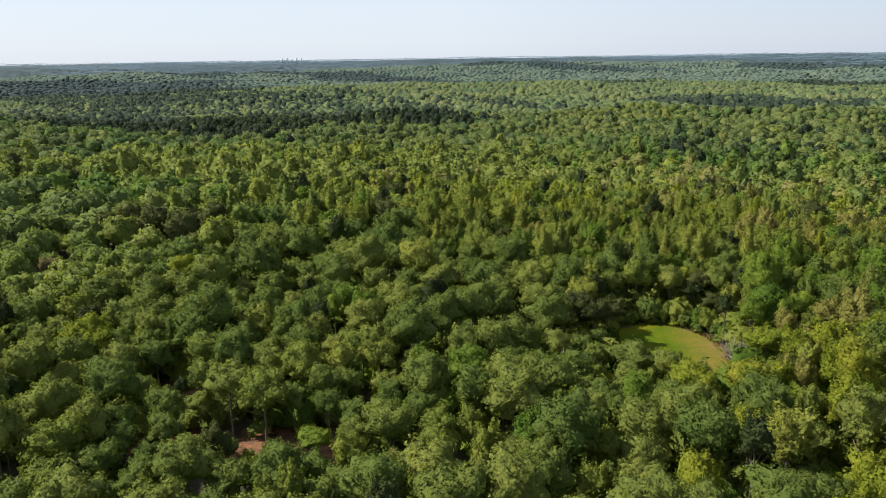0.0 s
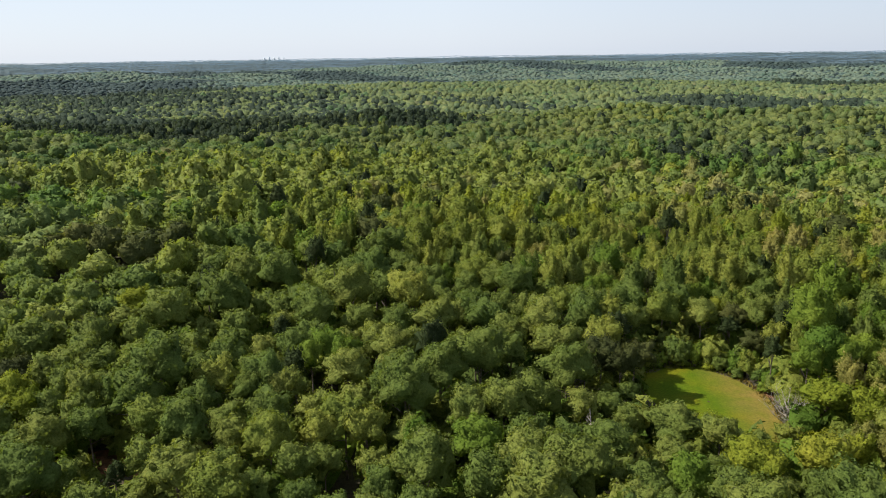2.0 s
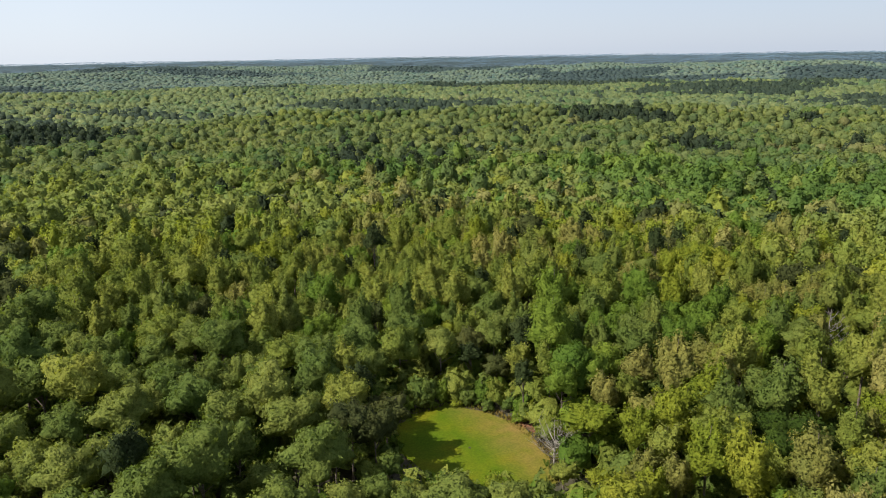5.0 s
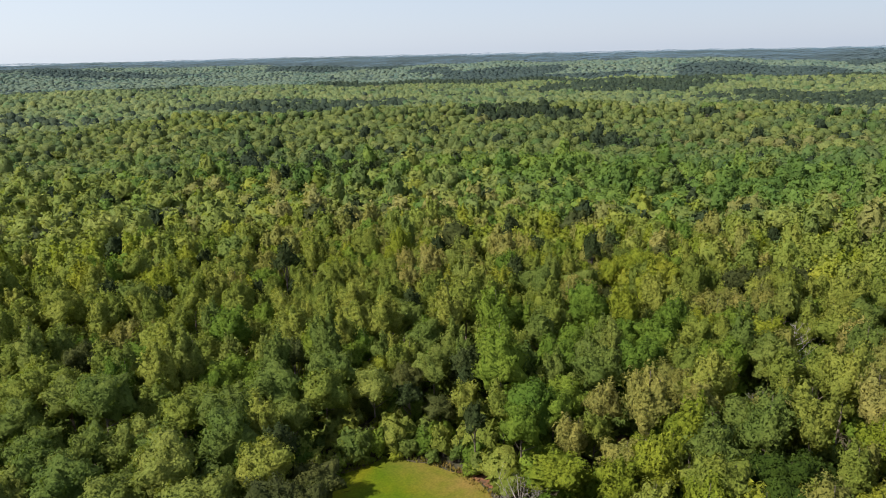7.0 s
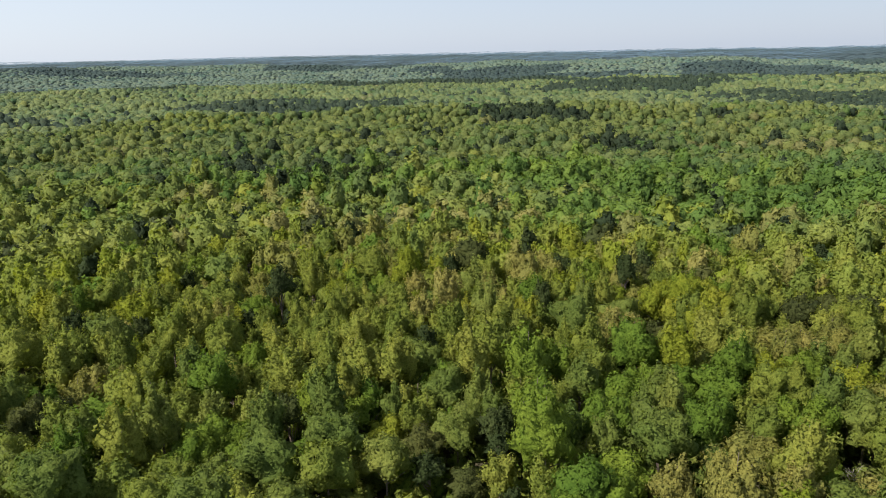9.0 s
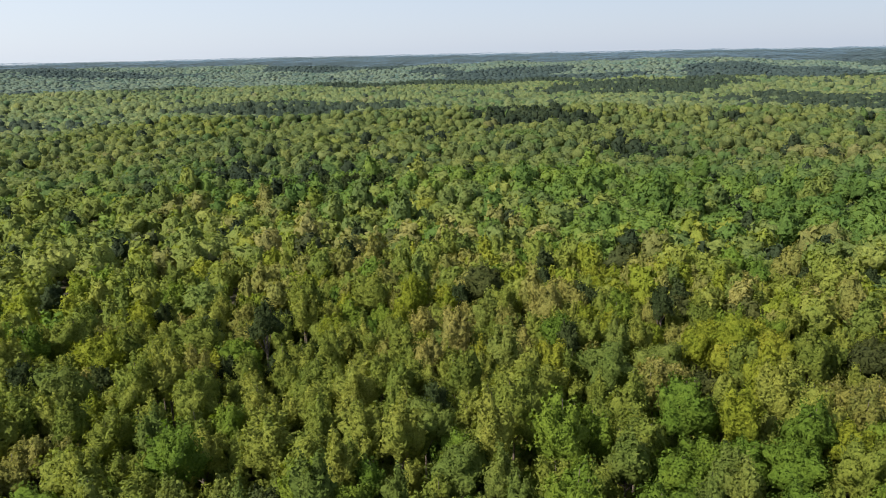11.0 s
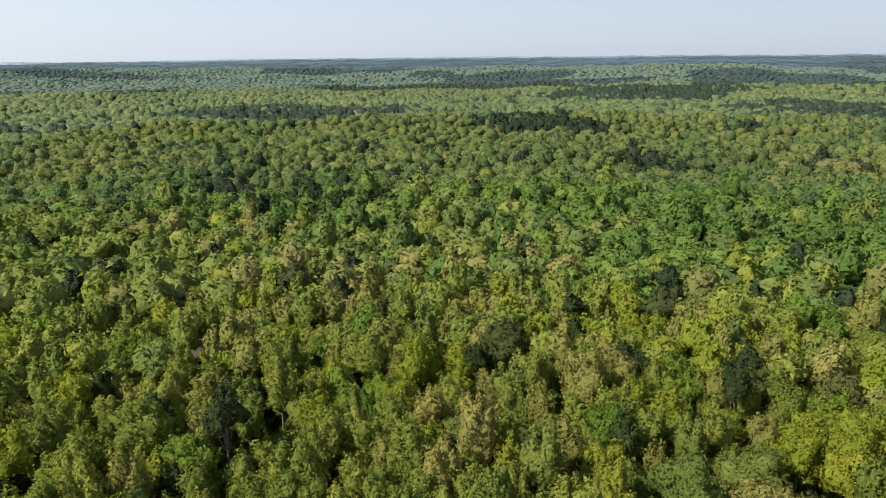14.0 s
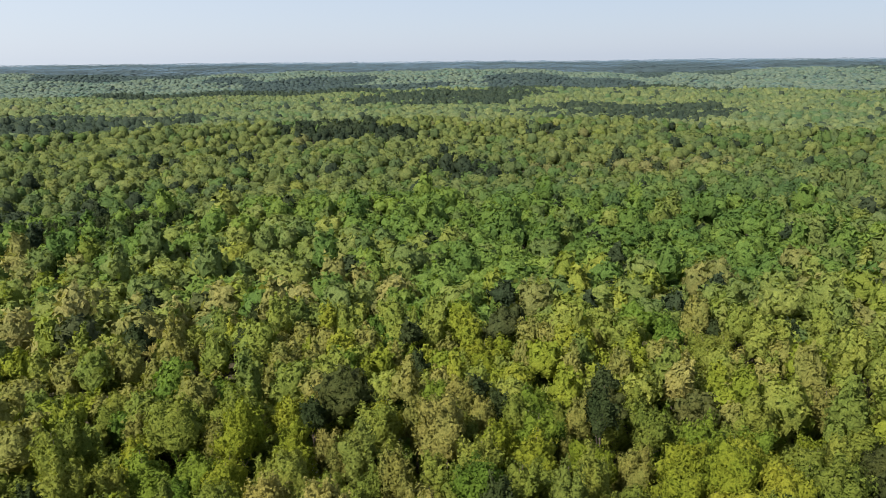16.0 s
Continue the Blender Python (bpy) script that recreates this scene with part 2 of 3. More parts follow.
# the clearing's turf
rr, aa = np.linspace(0.02, 1, 24), np.linspace(0, 2 * math.pi, 72, endpoint=False)
edge = 1 + 0.05 * np.sin(5 * aa + 1) + 0.03 * np.sin(11 * aa)
cu = 13.6 * np.sign(np.cos(aa)) * np.abs(np.cos(aa)) ** (2 / 2.6) * edge
cv = 19.0 * np.sign(np.sin(aa)) * np.abs(np.sin(aa)) ** (2 / 2.6) * edge - 0.12 * cu
mx, my = 63 + np.outer(rr, cu), 188 + np.outer(rr, cv)
mv = np.stack([mx, my, land(mx, my) + 0.06], -1).reshape(-1, 3)
i, j = np.meshgrid(np.arange(23), np.arange(72), indexing="ij")
j2 = (j + 1) % 72
meadow = mesh_object("meadow", mv, np.stack([i * 72 + j, (i + 1) * 72 + j, (i + 1) * 72 + j2, i * 72 + j2], -1).reshape(-1, 4), grass, smooth_faces=True)
tagged(meadow, "sunlit mown green grass clearing fading to tan among the trees", "meadow", kind="structure")


# bare red clay between the trees
clay, t, b = material("red_clay")
k1 = ramp(t, noise_at(t, 0.5, 5.0), ((0.35, (0.07, 0.040, 0.020)), (0.65, (0.20, 0.085, 0.040))))
t.links.new(mixed(t, k1, ramp(t, noise_at(t, 3.0, 5.0), ((0.3, (0.6, 0.6, 0.6)), (0.7, (1.25, 1.2, 1.2)))), 1.0, "MULTIPLY"), b.inputs["Base Color"])
b.inputs["Roughness"].default_value = 1.0


def soil_patch(x, y, rx, ry, seed):
    r = np.random.default_rng(seed)
    w = np.linspace(0, 2 * math.pi, 28, endpoint=False)
    e = 1 + 0.22 * np.sin(3 * w + r.uniform(0, 6)) + 0.12 * np.sin(7 * w + r.uniform(0, 6))
    q = np.linspace(0.05, 1, 6)
    px, py = x + np.outer(q, np.cos(w) * rx * e), y + np.outer(q, np.sin(w) * ry * e)
    v = np.stack([px, py, land(px, py) + 0.035 + 0.004 * seed], -1).reshape(-1, 3)
    i, j = np.meshgrid(np.arange(5), np.arange(28), indexing="ij")
    k = (j + 1) % 28
    ob = mesh_object("bare_soil", v, np.stack([i * 28 + j, (i + 1) * 28 + j, (i + 1) * 28 + k, i * 28 + k], -1).reshape(-1, 4), clay, smooth_faces=True)
    tagged(ob, "patch of bare red clay and fallen leaves under the trees", "soil", kind="structure")


for seed, (x, y, rx, ry) in enumerate(((-63, 166, 10, 8), (-34, 136, 15, 10), (-58, 141, 11, 7), (-14, 143, 9, 5), (79.5, 191.5, 3.2, 5.0), (146, 226, 6, 4), (110, 182, 5, 3))):
    soil_patch(x, y, rx, ry, seed)

# ---- trees ----
# form: height, crown radius, crown depth, boughs, how far a bough spreads, taper to the top, leaf cover, gaps in the crown
FORMS = {
    "oak": (19.0, 5.9, 10.5, 22, 0.50, 0.05, 1.0, 0.66),
    "maple": (20.0, 5.3, 12.5, 22, 0.50, 0.16, 1.0, 0.66),
    "poplar": (20.5, 3.6, 13.5, 20, 0.48, 0.20, 1.1, 0.72),
    "budding": (19.0, 4.4, 12.0, 20, 0.46, 0.08, 1.1, 0.90),
    "pine": (21.0, 3.7, 9.5, 16, 0.46, 0.36, 1.2, 0.95),
    "shrub": (4.6, 2.8, 5.4, 9, 0.62, 0.1, 0.6, 0.9),
}


def crown_form(form, rng):
    """The shape of one crown with its foot at the origin: from ways out of its middle, points on its surface; and the boughs' ends."""
    tall, radius, depth, count, spread, taper = FORMS[form][:6]
    a = np.arange(count) * 2.39996 + rng.uniform(-0.5, 0.5, count)
    w = np.arccos(np.clip(1 - 1.7 * (np.arange(count) + rng.uniform(0.2, 0.8, count)) / count, -1, 1))
    ends = np.stack([np.sin(w) * np.cos(a), np.sin(w) * np.sin(a), np.cos(w)], 1)
    reach = rng.uniform(0.70, 1.15, count)
    lean = rng.normal(size=2) * 0.08

    def at(u):
        off = np.arccos(np.clip(u @ ends.T, -1, 1)) / spread
        r = np.clip((reach * (1 - 0.58 * off * off)).max(1), 0.56, 1.2)[:, None]
        slim = 1 - taper * np.clip(u[:, 2:], -0.5, 1)
        fuller = (np.hypot(u[:, :1], u[:, 1:2]) + 1e-6) ** (-0.18 if form in ("oak", "maple") else 0.0)
        side = u[:, :2] * r * radius * slim * np.clip(fuller, 1, 1.25) + lean * radius * (u[:, 2:] + 0.5)
        return np.concatenate([side, u[:, 2:] * r * depth * 0.5 + tall - depth * 0.5], 1)
    return at, at(ends) * (0.8, 0.8, 1.0)


def dome(rows, sides):
    """A rounded form, open below: unit corners and triangles."""
    v, f = [(0, 0, 1 if rows > 1 else 0.62)], []
    for q in range(rows):
        w = (q + 1) / rows * (2.25 if rows > 1 else 1.35)
        v += [(math.sin(w) * math.cos(6.2832 * (k + 0.5 * q) / sides), math.sin(w) * math.sin(6.2832 * (k + 0.5 * q) / sides), math.cos(w)) for k in range(sides)]
    f += [(0, 1 + k, 1 + (k + 1) % sides) for k in range(sides)]
    for q in range(rows - 1):
        a, b = 1 + q * sides, 1 + (q + 1) * sides
        for k in range(sides):
            k2 = (k + 1) % sides
            f += [(a + k, b + k, a + k2), (a + k2, b + k, b + k2)]
    return np.array(v, float), np.array(f)


def unit(v):
    return v / (np.linalg.norm(v, axis=-1, keepdims=True) + 1e-9)


def crown_mesh(form, sprays, rows, sides, rng):
    """A crown of rounded boughs with leaf sprays standing out all over it: corners, triangles, facings, share of gaps, and the boughs' ends."""
    at, ends = crown_form(form, rng)
    tall, radius, depth, cover, gaps = *FORMS[form][:3], *FORMS[form][6:]
    mid = np.array((0, 0, tall - depth * 0.62))
    uv, bf = dome(rows, sides)
    bv = mid + (at(uv) - mid) * rng.uniform(0.88, 1.0, (len(uv), 1))
    side = np.cross(bv[bf[:, 1]] - bv[bf[:, 0]], bv[bf[:, 2]] - bv[bf[:, 0]])
    bn = np.zeros_like(bv)
    for k in range(3):
        np.add.at(bn, bf[:, k], side)
    bn = unit(bn)
    bn *= np.sign((bn * uv).sum(1, keepdims=True) + 1e-9)
    bn = unit(bn + 0.5 * unit((bv - mid) / (radius, radius, depth * 0.5)) + rng.normal(size=bn.shape) * 0.10 + (0, 0, 0.0 if rows > 3 else 0.7))
    u = unit(rng.normal(size=(sprays, 3)) + (0, 0, 0.35))
    u[u[:, 2] < -0.6] *= -1
    step = unit(np.cross(u, (0.3, 0.5, 0.81)))
    p, p1, p2 = at(u), at(unit(u + 0.07 * step)), at(unit(u + 0.07 * np.cross(u, step)))
    face = np.cross(p1 - p, p2 - p)
    face = unit(unit(face) * np.sign((face * u).sum(1, keepdims=True)) + 0.6 * unit((p - mid) / (radius, radius, depth * 0.5)) + rng.normal(size=p.shape) * 0.22)
    c = mid + (p - mid) * rng.uniform(0.94, 1.08 if form in ("oak", "maple") or sprays < 200 else 1.12, (sprays, 1))
    s = min(1.25, math.sqrt(300.0 * cover * (radius / 5.4) * (depth / 13.0) / max(sprays, 1))) * rng.uniform(0.6, 1.3, (sprays, 1))
    lie = unit(face + rng.normal(size=p.shape) * 0.5)
    a = unit(np.cross(lie, rng.normal(size=p.shape)))
    b = np.cross(lie, a)
    k = rng.uniform(0.45, 0.85, (3, sprays, 1))
    corners = np.stack([c + a * s * k[0], c - a * s * 0.5 * k[1] + b * s * k[1], c - a * s * 0.5 * k[2] - b * s * k[2]], 1)
    tri = np.arange(3 * sprays).reshape(-1, 3) + len(bv)
    return (np.concatenate([bv, corners.reshape(-1, 3)]), np.concatenate([bf, tri]), np.concatenate([bn, np.repeat(face, 3, 0)]),
            np.repeat((gaps, 1.0), (len(bf), sprays)), ends)


def tube(points, radii, sides=6):
    """A tapering limb through the points."""
    points = np.asarray(points, float)
    verts, faces = [], []
    for n, (p, r) in enumerate(zip(points, radii)):
        way = points[min(n + 1, len(points) - 1)] - points[max(n - 1, 0)]
        way /= np.linalg.norm(way) + 1e-9
        u = np.cross(way, (0.31, 0.95, 0.05))
        u /= np.linalg.norm(u) + 1e-9
        v = np.cross(way, u)
        for k in range(sides):
            w = 2 * math.pi * k / sides
            verts.append(p + r * (u * math.cos(w) + v * math.sin(w)))
    for n in range(len(points) - 1):
        for k in range(sides):
            k2 = (k + 1) % sides
            faces.append((n * sides + k, n * sides + k2, (n + 1) * sides + k2, (n + 1) * sides + k))
    return np.array(verts), np.array(faces)


def joined(pieces):
    verts, faces, base = [], [], 0
    for v, f in pieces:
        verts.append(v)
        faces.append(f + base)
        base += len(v)
    return np.concatenate(verts), np.concatenate(faces)


def trunk_mesh(centres, rng):
    top = centres[centres[:, 2].argmax()]
    fork = top[2] * 0.55
    stem = [(0, 0, -0.6), (0.1, 0, fork * 0.5), (0.05, 0.15, fork), (top[0] * 0.4, top[1] * 0.4, top[2] * 0.95)]
    pieces = [tube(stem, (0.30, 0.22, 0.16, 0.04))]
    for c in centres[rng.permutation(len(centres))[:7]]:
        z0 = min(fork * rng.uniform(0.75, 1.1), c[2] - 0.5)
        pieces.append(tube([(0.05, 0.1, z0), (c[0] * 0.5, c[1] * 0.5, (z0 + c[2]) / 2), tuple(c)], (0.11, 0.08, 0.03), 5))
    return joined(pieces)


def bare_limb(k, tall, spread, rng):
    """One bare limb with its twigs."""
    z0 = tall * rng.uniform(0.15, 0.9)
    w, ln = k * 2.4, spread * rng.uniform(0.5, 1.0) * (1.25 - z0 / tall)
    e = np.array((math.cos(w) * ln, math.sin(w) * ln, z0 + ln * rng.uniform(0.5, 1.1)))
    m = np.array((e[0] * 0.5, e[1] * 0.5, z0 + (e[2] - z0) * 0.35))
    pieces = [tube([(0, 0, z0), m, e], (0.085, 0.055, 0.015), 5)]
    for q in range(9):
        f = m + (e - m) * rng.uniform(0.05, 0.95)
        g = f + rng.normal(size=3) * (0.5, 0.5, 0.3) * ln * 0.5 + (0, 0, 0.3 * ln)
        pieces.append(tube([f, (f + g) / 2 + rng.normal(size=3) * 0.08, g], (0.03, 0.021, 0.009), 3))
    return joined(pieces)


SHAPES = {"oak": "broad round-crowned oak", "maple": "tall full-crowned maple", "poplar": "slender upright poplar", "budding": "open-crowned young tree",
          "pine": "narrow ragged pine", "shrub": "low bushy shrub"}
LEAVES = {"oak": "dense deep green spring leaves", "fresh": "bright yellow-green new leaves", "poplar": "light green spring leaves", "budding": "thin pale olive-tan buds",
          "maple": "rich green leaves", "pine": "dark grey-green needles", "dusky": "dull dark olive leaves", "russet": "sparse russet-brown leaves", "laurel": "glossy dark evergreen leaves"}
CARDS = {"oak": 1400, "maple": 1350, "poplar": 1000, "budding": 1150, "pine": 900, "shrub": 300}
MESHES, FIRST = {}, {}


def make_tree(form, leaf, k):
    if (form, k) not in MESHES:
        r = np.random.default_rng(100 + k + 17 * len(form))
        *crown, ends = crown_mesh(form, CARDS[form], 8, 15, r)
        MESHES[form, k] = (*crown, *trunk_mesh(ends, r))
    cv, cf, cn, thin, tv, tf = MESHES[form, k]
    foot = new(form if form == "shrub" else form + "_tree")
    mesh_object("trunk", tv, tf, bark, parent=foot)
    mesh_object("crown", cv, cf, LEAF[leaf], parent=foot, normals=cn, thin=thin)
    tagged(foot, SHAPES[form] + " with " + LEAVES[leaf], "shrub" if form == "shrub" else "tree", group=SHAPES[form] + "s of the wood")
    return foot


def plant(form, leaf, k, x, y, wide=1.0, high=1.0, turn=0.0):
    m = pose(x, y, float(land(x, y)), 0, 0, turn) @ Matrix.Diagonal((wide, wide, high, 1))
    if (form, leaf, k) not in FIRST:
        FIRST[form, leaf, k] = make_tree(form, leaf, k)
        FIRST[form, leaf, k].matrix_basis = m
    else:
        copy_thing(FIRST[form, leaf, k], m).matrix_basis = m


def wander(x, y, s):
    """Slow change between -1 and 1, to mix the stands."""
    return np.sin(x / s + 1.7 * np.sin(y / (1.3 * s) + 0.5)) * np.cos(y / (0.8 * s) + 1.1 * np.sin(x / (1.1 * s)))


GROVES = []


def grove(kind, share, x, y, along, across, turn):
    """A stand where one kind of leaf prevails: an oval with its half length, half depth and the turn of its length from the x axis."""
    GROVES.append((kind, share, x, y, along, across, turn))


def in_grove(x, y, gx, gy, along, across, turn):
    c, s = math.cos(radians(turn)), math.sin(radians(turn))
    u, v = c * (x - gx) + s * (y - gy), c * (y - gy) - s * (x - gx)
    return np.hypot(u / along, v / across) + 0.22 * wander(x, y, 24) + 0.15 * wander(x + 60, y, 60) < 1


grove("pine", 0.85, -491, 938, 136, 330, 65)
grove("pine", 0.85, -269, 990, 118, 150, -9)
grove("pine", 0.75, -47, 1033, 122, 105, -14)
grove("pine", 0.4, -380, 1220, 420, 330, -10)
grove("pine", 0.7, -684, 1576, 327, 200, -12)
grove("pine", 0.8, -970, 1923, 202, 53, 13)
grove("fresh", 0.5, -375, 1149, 57, 40, 4)
grove("pine", 0.85, -55, 1128, 36, 97, -19)
grove("pine", 0.7, 91, 1207, 142, 27, -39)
grove("pine", 0.8, 468, 1197, 172, 124, -41)
grove("pine", 0.85, 599, 776, 62, 49, -54)
grove("pine", 0.8, 1281, 1143, 141, 151, -51)
grove("pine", 0.85, 202, 648, 21, 22, -25)
grove("pine", 0.9, 209, 572, 19, 29, -52)
grove("pine", 0.7, 488, 541, 28, 25, -26)
grove("pine", 0.85, 1154, 1148, 152, 181, -71)
grove("pine", 0.85, 1085, 713, 150, 166, -51)
grove("pine", 0.6, 348, 1994, 245, 121, -71)
grove("pine", 0.8, 436, 1108, 153, 74, -54)
grove("pine", 0.85, 614, 846, 63, 61, -57)
grove("pine", 0.7, 749, 637, 35, 26, -57)
grove("budding", 0.5, 574, 487, 41, 27, -50)
grove("fresh", 0.5, 248, 1000, 76, 74, -36)
grove("budding", 0.4, 592, 438, 71, 37, -53)
grove("maple", 0.75, 339, 413, 45, 74, -32)
grove("maple", 0.7, 425, 348, 56, 93, -52)
grove("budding", 0.3, 183, 389, 53, 70, -46)
grove("dusky", 0.5, -111, 275, 25, 27, -2)
grove("dusky", 0.35, -244, 418, 22, 60, -7)
grove("poplar", 0.6, 29, 565, 110, 182, 25)


def stand(x, y, rng):
    """Form and leaf of each tree by where it stands."""
    n = len(x)
    r, s = np.hypot(x, y), 0.6 * x + 0.8 * y
    u, v = rng.random(n), rng.random(n)
    form, leaf = np.full(n, "oak", object), np.full(n, "oak", object)
    leaf[v < 0.12] = "poplar"
    # sunny edge on the near side of the clearing
    edge = smooth(55, 80, x) * (1 - smooth(200, 230, y))
    k = u < edge * 0.75
    form[k] = "budding"
    leaf[k] = np.where(v < 0.25, "fresh", np.where(v < 0.50, "budding", np.where(v < 0.8, "poplar", "oak")))[k]
    # light mixed wood beyond
    s2 = y + 0.5 * x
    light = smooth(238, 272, s2 + 12 * wander(x, y, 40))
    k = u < light * 0.95
    form[k] = np.where(v < 0.28, "poplar", np.where(v < 0.66, "budding", "maple"))[k]
    warm = smooth(290, 380, s2 + 30 * wander(x, y, 35)) * 0.34 + 0.16 * (x > 110)
    patch = 0.15 + 0.3 * (r > 420)
    w = (1 - patch) * rng.random(n) + patch * (0.5 + 0.5 * wander(x, y, 26 + 30 * (r > 420)))
    shade = 0.46 * (1 - smooth(272, 302, s2 + 15 * wander(x, y, 30))) + 0.07
    leaf[k] = np.where(w < warm * 0.6, "budding", np.where(w < warm, "fresh", np.where(w < 0.95 - shade, "poplar", np.where(v < 0.3, "oak", "maple"))))[k]
    k &= rng.random(n) < 0.035
    form[k], leaf[k] = "oak", "dusky"
    deep = smooth(400, 470, s + 30 * wander(x, y, 90)) * smooth(130, 230, x + 25 * wander(x, y, 60)) + smooth(520, 640, r)
    k = u < deep
    form[k] = np.where(v < 0.45, "maple", np.where(v < 0.8, "oak", "poplar"))[k]
    near_deep = 0.16 * (r < 640)
    leaf[k] = np.where(w < 0.36 + near_deep, "maple", np.where(w < 0.54 + near_deep, "oak", np.where(w < 0.88 + 0.2 * near_deep, "poplar", np.where(w < 0.95, "fresh", "budding"))))[k]
    # the far country: broadleaf hills with belts and blocks of pine
    far = r > 760
    leaf[far] = np.where(w < 0.25, "maple", np.where(w < 0.40, "oak", np.where(w < 0.84, "poplar", np.where(w < 0.92, "fresh", "budding"))))[far]
    for kind, share, inside in ((g[0], g[1], in_grove(x, y, *g[2:])) for g in GROVES):
        k = inside & (rng.random(n) < share)
        leaf[k] = kind
    k = ((rng.random(n) < 0.012 + 0.02 * (r > 300)) & (r > 60)) | ((r > 1900) & (wander(x, y, 330) + 0.5 * wander(x + 200, y, 110) > 0.25))
    leaf[k] = "pine"
    form[leaf == "pine"] = "pine"
    return form, leaf


def nearness(x, y):
    """Distance from points on the camera's path, to grade the wood to its view."""
    eye_points = ((5, 0), (2, 30), (0, 60), (8, 96), (20, 122), (40, 158), (52, 181), (64, 201))
    return np.min([np.hypot(x - a, y - b) for a, b in eye_points], axis=0)


def glade(x, y):
    """Gaps over the bare clay."""
    k = np.zeros(np.shape(x), bool)
    for gx, gy, rx, ry in ((-60, 156, 7, 10), (-44, 134, 8, 10), (-33, 126, 17, 13), (-17, 143, 6, 8), (-58, 139, 6, 6), (-66, 178, 6, 6), (108, 181, 4, 4)):
        k |= np.hypot((x - gx) / rx, (y - gy) / ry) < 1
    return k


def spaced(box, reach, taken, rng, tries=4.0):
    """Feet and kinds of trees thrown at random, each with room for its crown."""
    x0, x1, y0, y1 = box
    n = int((x1 - x0) * (y1 - y0) / tries)
    x, y = rng.uniform(x0, x1, n), rng.uniform(y0, y1, n)
    d = nearness(x, y)
    ok = wooded(x, y) & ~glade(x, y) & ~clearing(x, y, 2.5) & ~(clearing(x, y + 9, 7.0) & (y < 185)) & (d < reach)
    x, y = x[ok], y[ok]
    form, leaf = stand(x, y, rng)
    size = rng.uniform(0.75, 1.28, len(x))
    size[(x > 34) & (x < 84) & (y > 136) & (y < 180)] *= 0.62     # lower growth before the clearing, to keep it in the camera's view
    size[(x > -66) & (x < -6) & (y > 108) & (y < 150)] *= 0.72      # and before the clay, likewise
    cells, kept = {}, []
    for px, py, pr in taken:
        cells.setdefault((int(px // 12), int(py // 12)), []).append((px, py, pr))
    for i in range(len(x)):
        pr = FORMS[form[i]][1] * size[i]
        cx, cy = int(x[i] // 12), int(y[i] // 12)
        if all((x[i] - qx) ** 2 + (y[i] - qy) ** 2 > (0.66 * (pr + qr)) ** 2
               for a in (-1, 0, 1) for b in (-1, 0, 1) for qx, qy, qr in cells.get((cx + a, cy + b), ())):
            cells.setdefault((cx, cy), []).append((x[i], y[i], pr))
            kept.append(i)
    return x[kept], y[kept], form[kept], leaf[kept], size[kept]


def thick_wood(name, x, y, form, leaf, size, grade, label, leaves, rng, drop=0.0, squat=1.0):
    """A stretch of wood too thick to count: one mesh a kind of leaf. grade: leaf sprays, rows and sides of each crown."""
    sprays, rows, sides = grade
    for tone in TONES:
        vs, fs, ns, ts, hs, base = [], [], [], [], [], 0
        for f in sorted(set(form[leaf == tone])):
            sel = np.nonzero((leaf == tone) & (form == f))[0]
            shapes = []
            for k in range(10):
                r = np.random.default_rng(900 + k)
                shapes.append(crown_mesh(f, sprays, rows, sides, r))
            n, tri = len(sel), shapes[0][1]
            which = rng.integers(0, 10, n)
            c, face = np.array([q[0] for q in shapes])[which], np.array([q[2] for q in shapes])[which]
            c *= size[sel][:, None, None]
            c[..., 2] *= squat * rng.uniform(0.90, 1.10, (n, 1))
            w = rng.uniform(0, 2 * math.pi, n)[:, None]
            cw, sw = np.cos(w), np.sin(w)
            ns.append(np.stack([face[..., 0] * cw - face[..., 1] * sw, face[..., 0] * sw + face[..., 1] * cw, face[..., 2]], -1).reshape(-1, 3))
            vs.append(np.stack([c[..., 0] * cw - c[..., 1] * sw + x[sel][:, None], c[..., 0] * sw + c[..., 1] * cw + y[sel][:, None],
                                c[..., 2] + (land(x[sel], y[sel]) - drop)[:, None]], -1).reshape(-1, 3))
            fs.append((tri[None] + (np.arange(n) * c.shape[1])[:, None, None]).reshape(-1, 3) + base)
            base += n * c.shape[1]
            tint = np.clip(rng.normal(0.45, 0.25, n) + 0.2 * wander(x[sel], y[sel], 50), 0, 1)
            ts.append(np.repeat(tint, len(tri)))
            hs.append(np.tile(shapes[0][3], n))
        if not vs:
            continue
        ob = mesh_object(name, np.concatenate(vs), np.concatenate(fs), leaves[tone], np.concatenate(ts), normals=np.concatenate(ns), thin=np.concatenate(hs))
        tagged(ob, label + " with " + LEAVES[tone], "woods", kind="stuff")


def closed(form, leaf, slender, rng):
    """Broad crowns that meet; a share of slender ones, and the pines, stay narrow."""
    v = rng.random(len(form))
    wide = np.where(v < 0.5, "oak", "maple")
    return np.where(leaf == "pine", "budding", np.where(rng.random(len(form)) < slender, form, wide)).astype(object)


def filled(form, low, high, rng):
    """Sizes that close the canopy: slender kinds grow wider."""
    return rng.uniform(low, high, len(form)) * np.where(form == "poplar", 1.28, np.where(form == "budding", 1.14, 1.0))


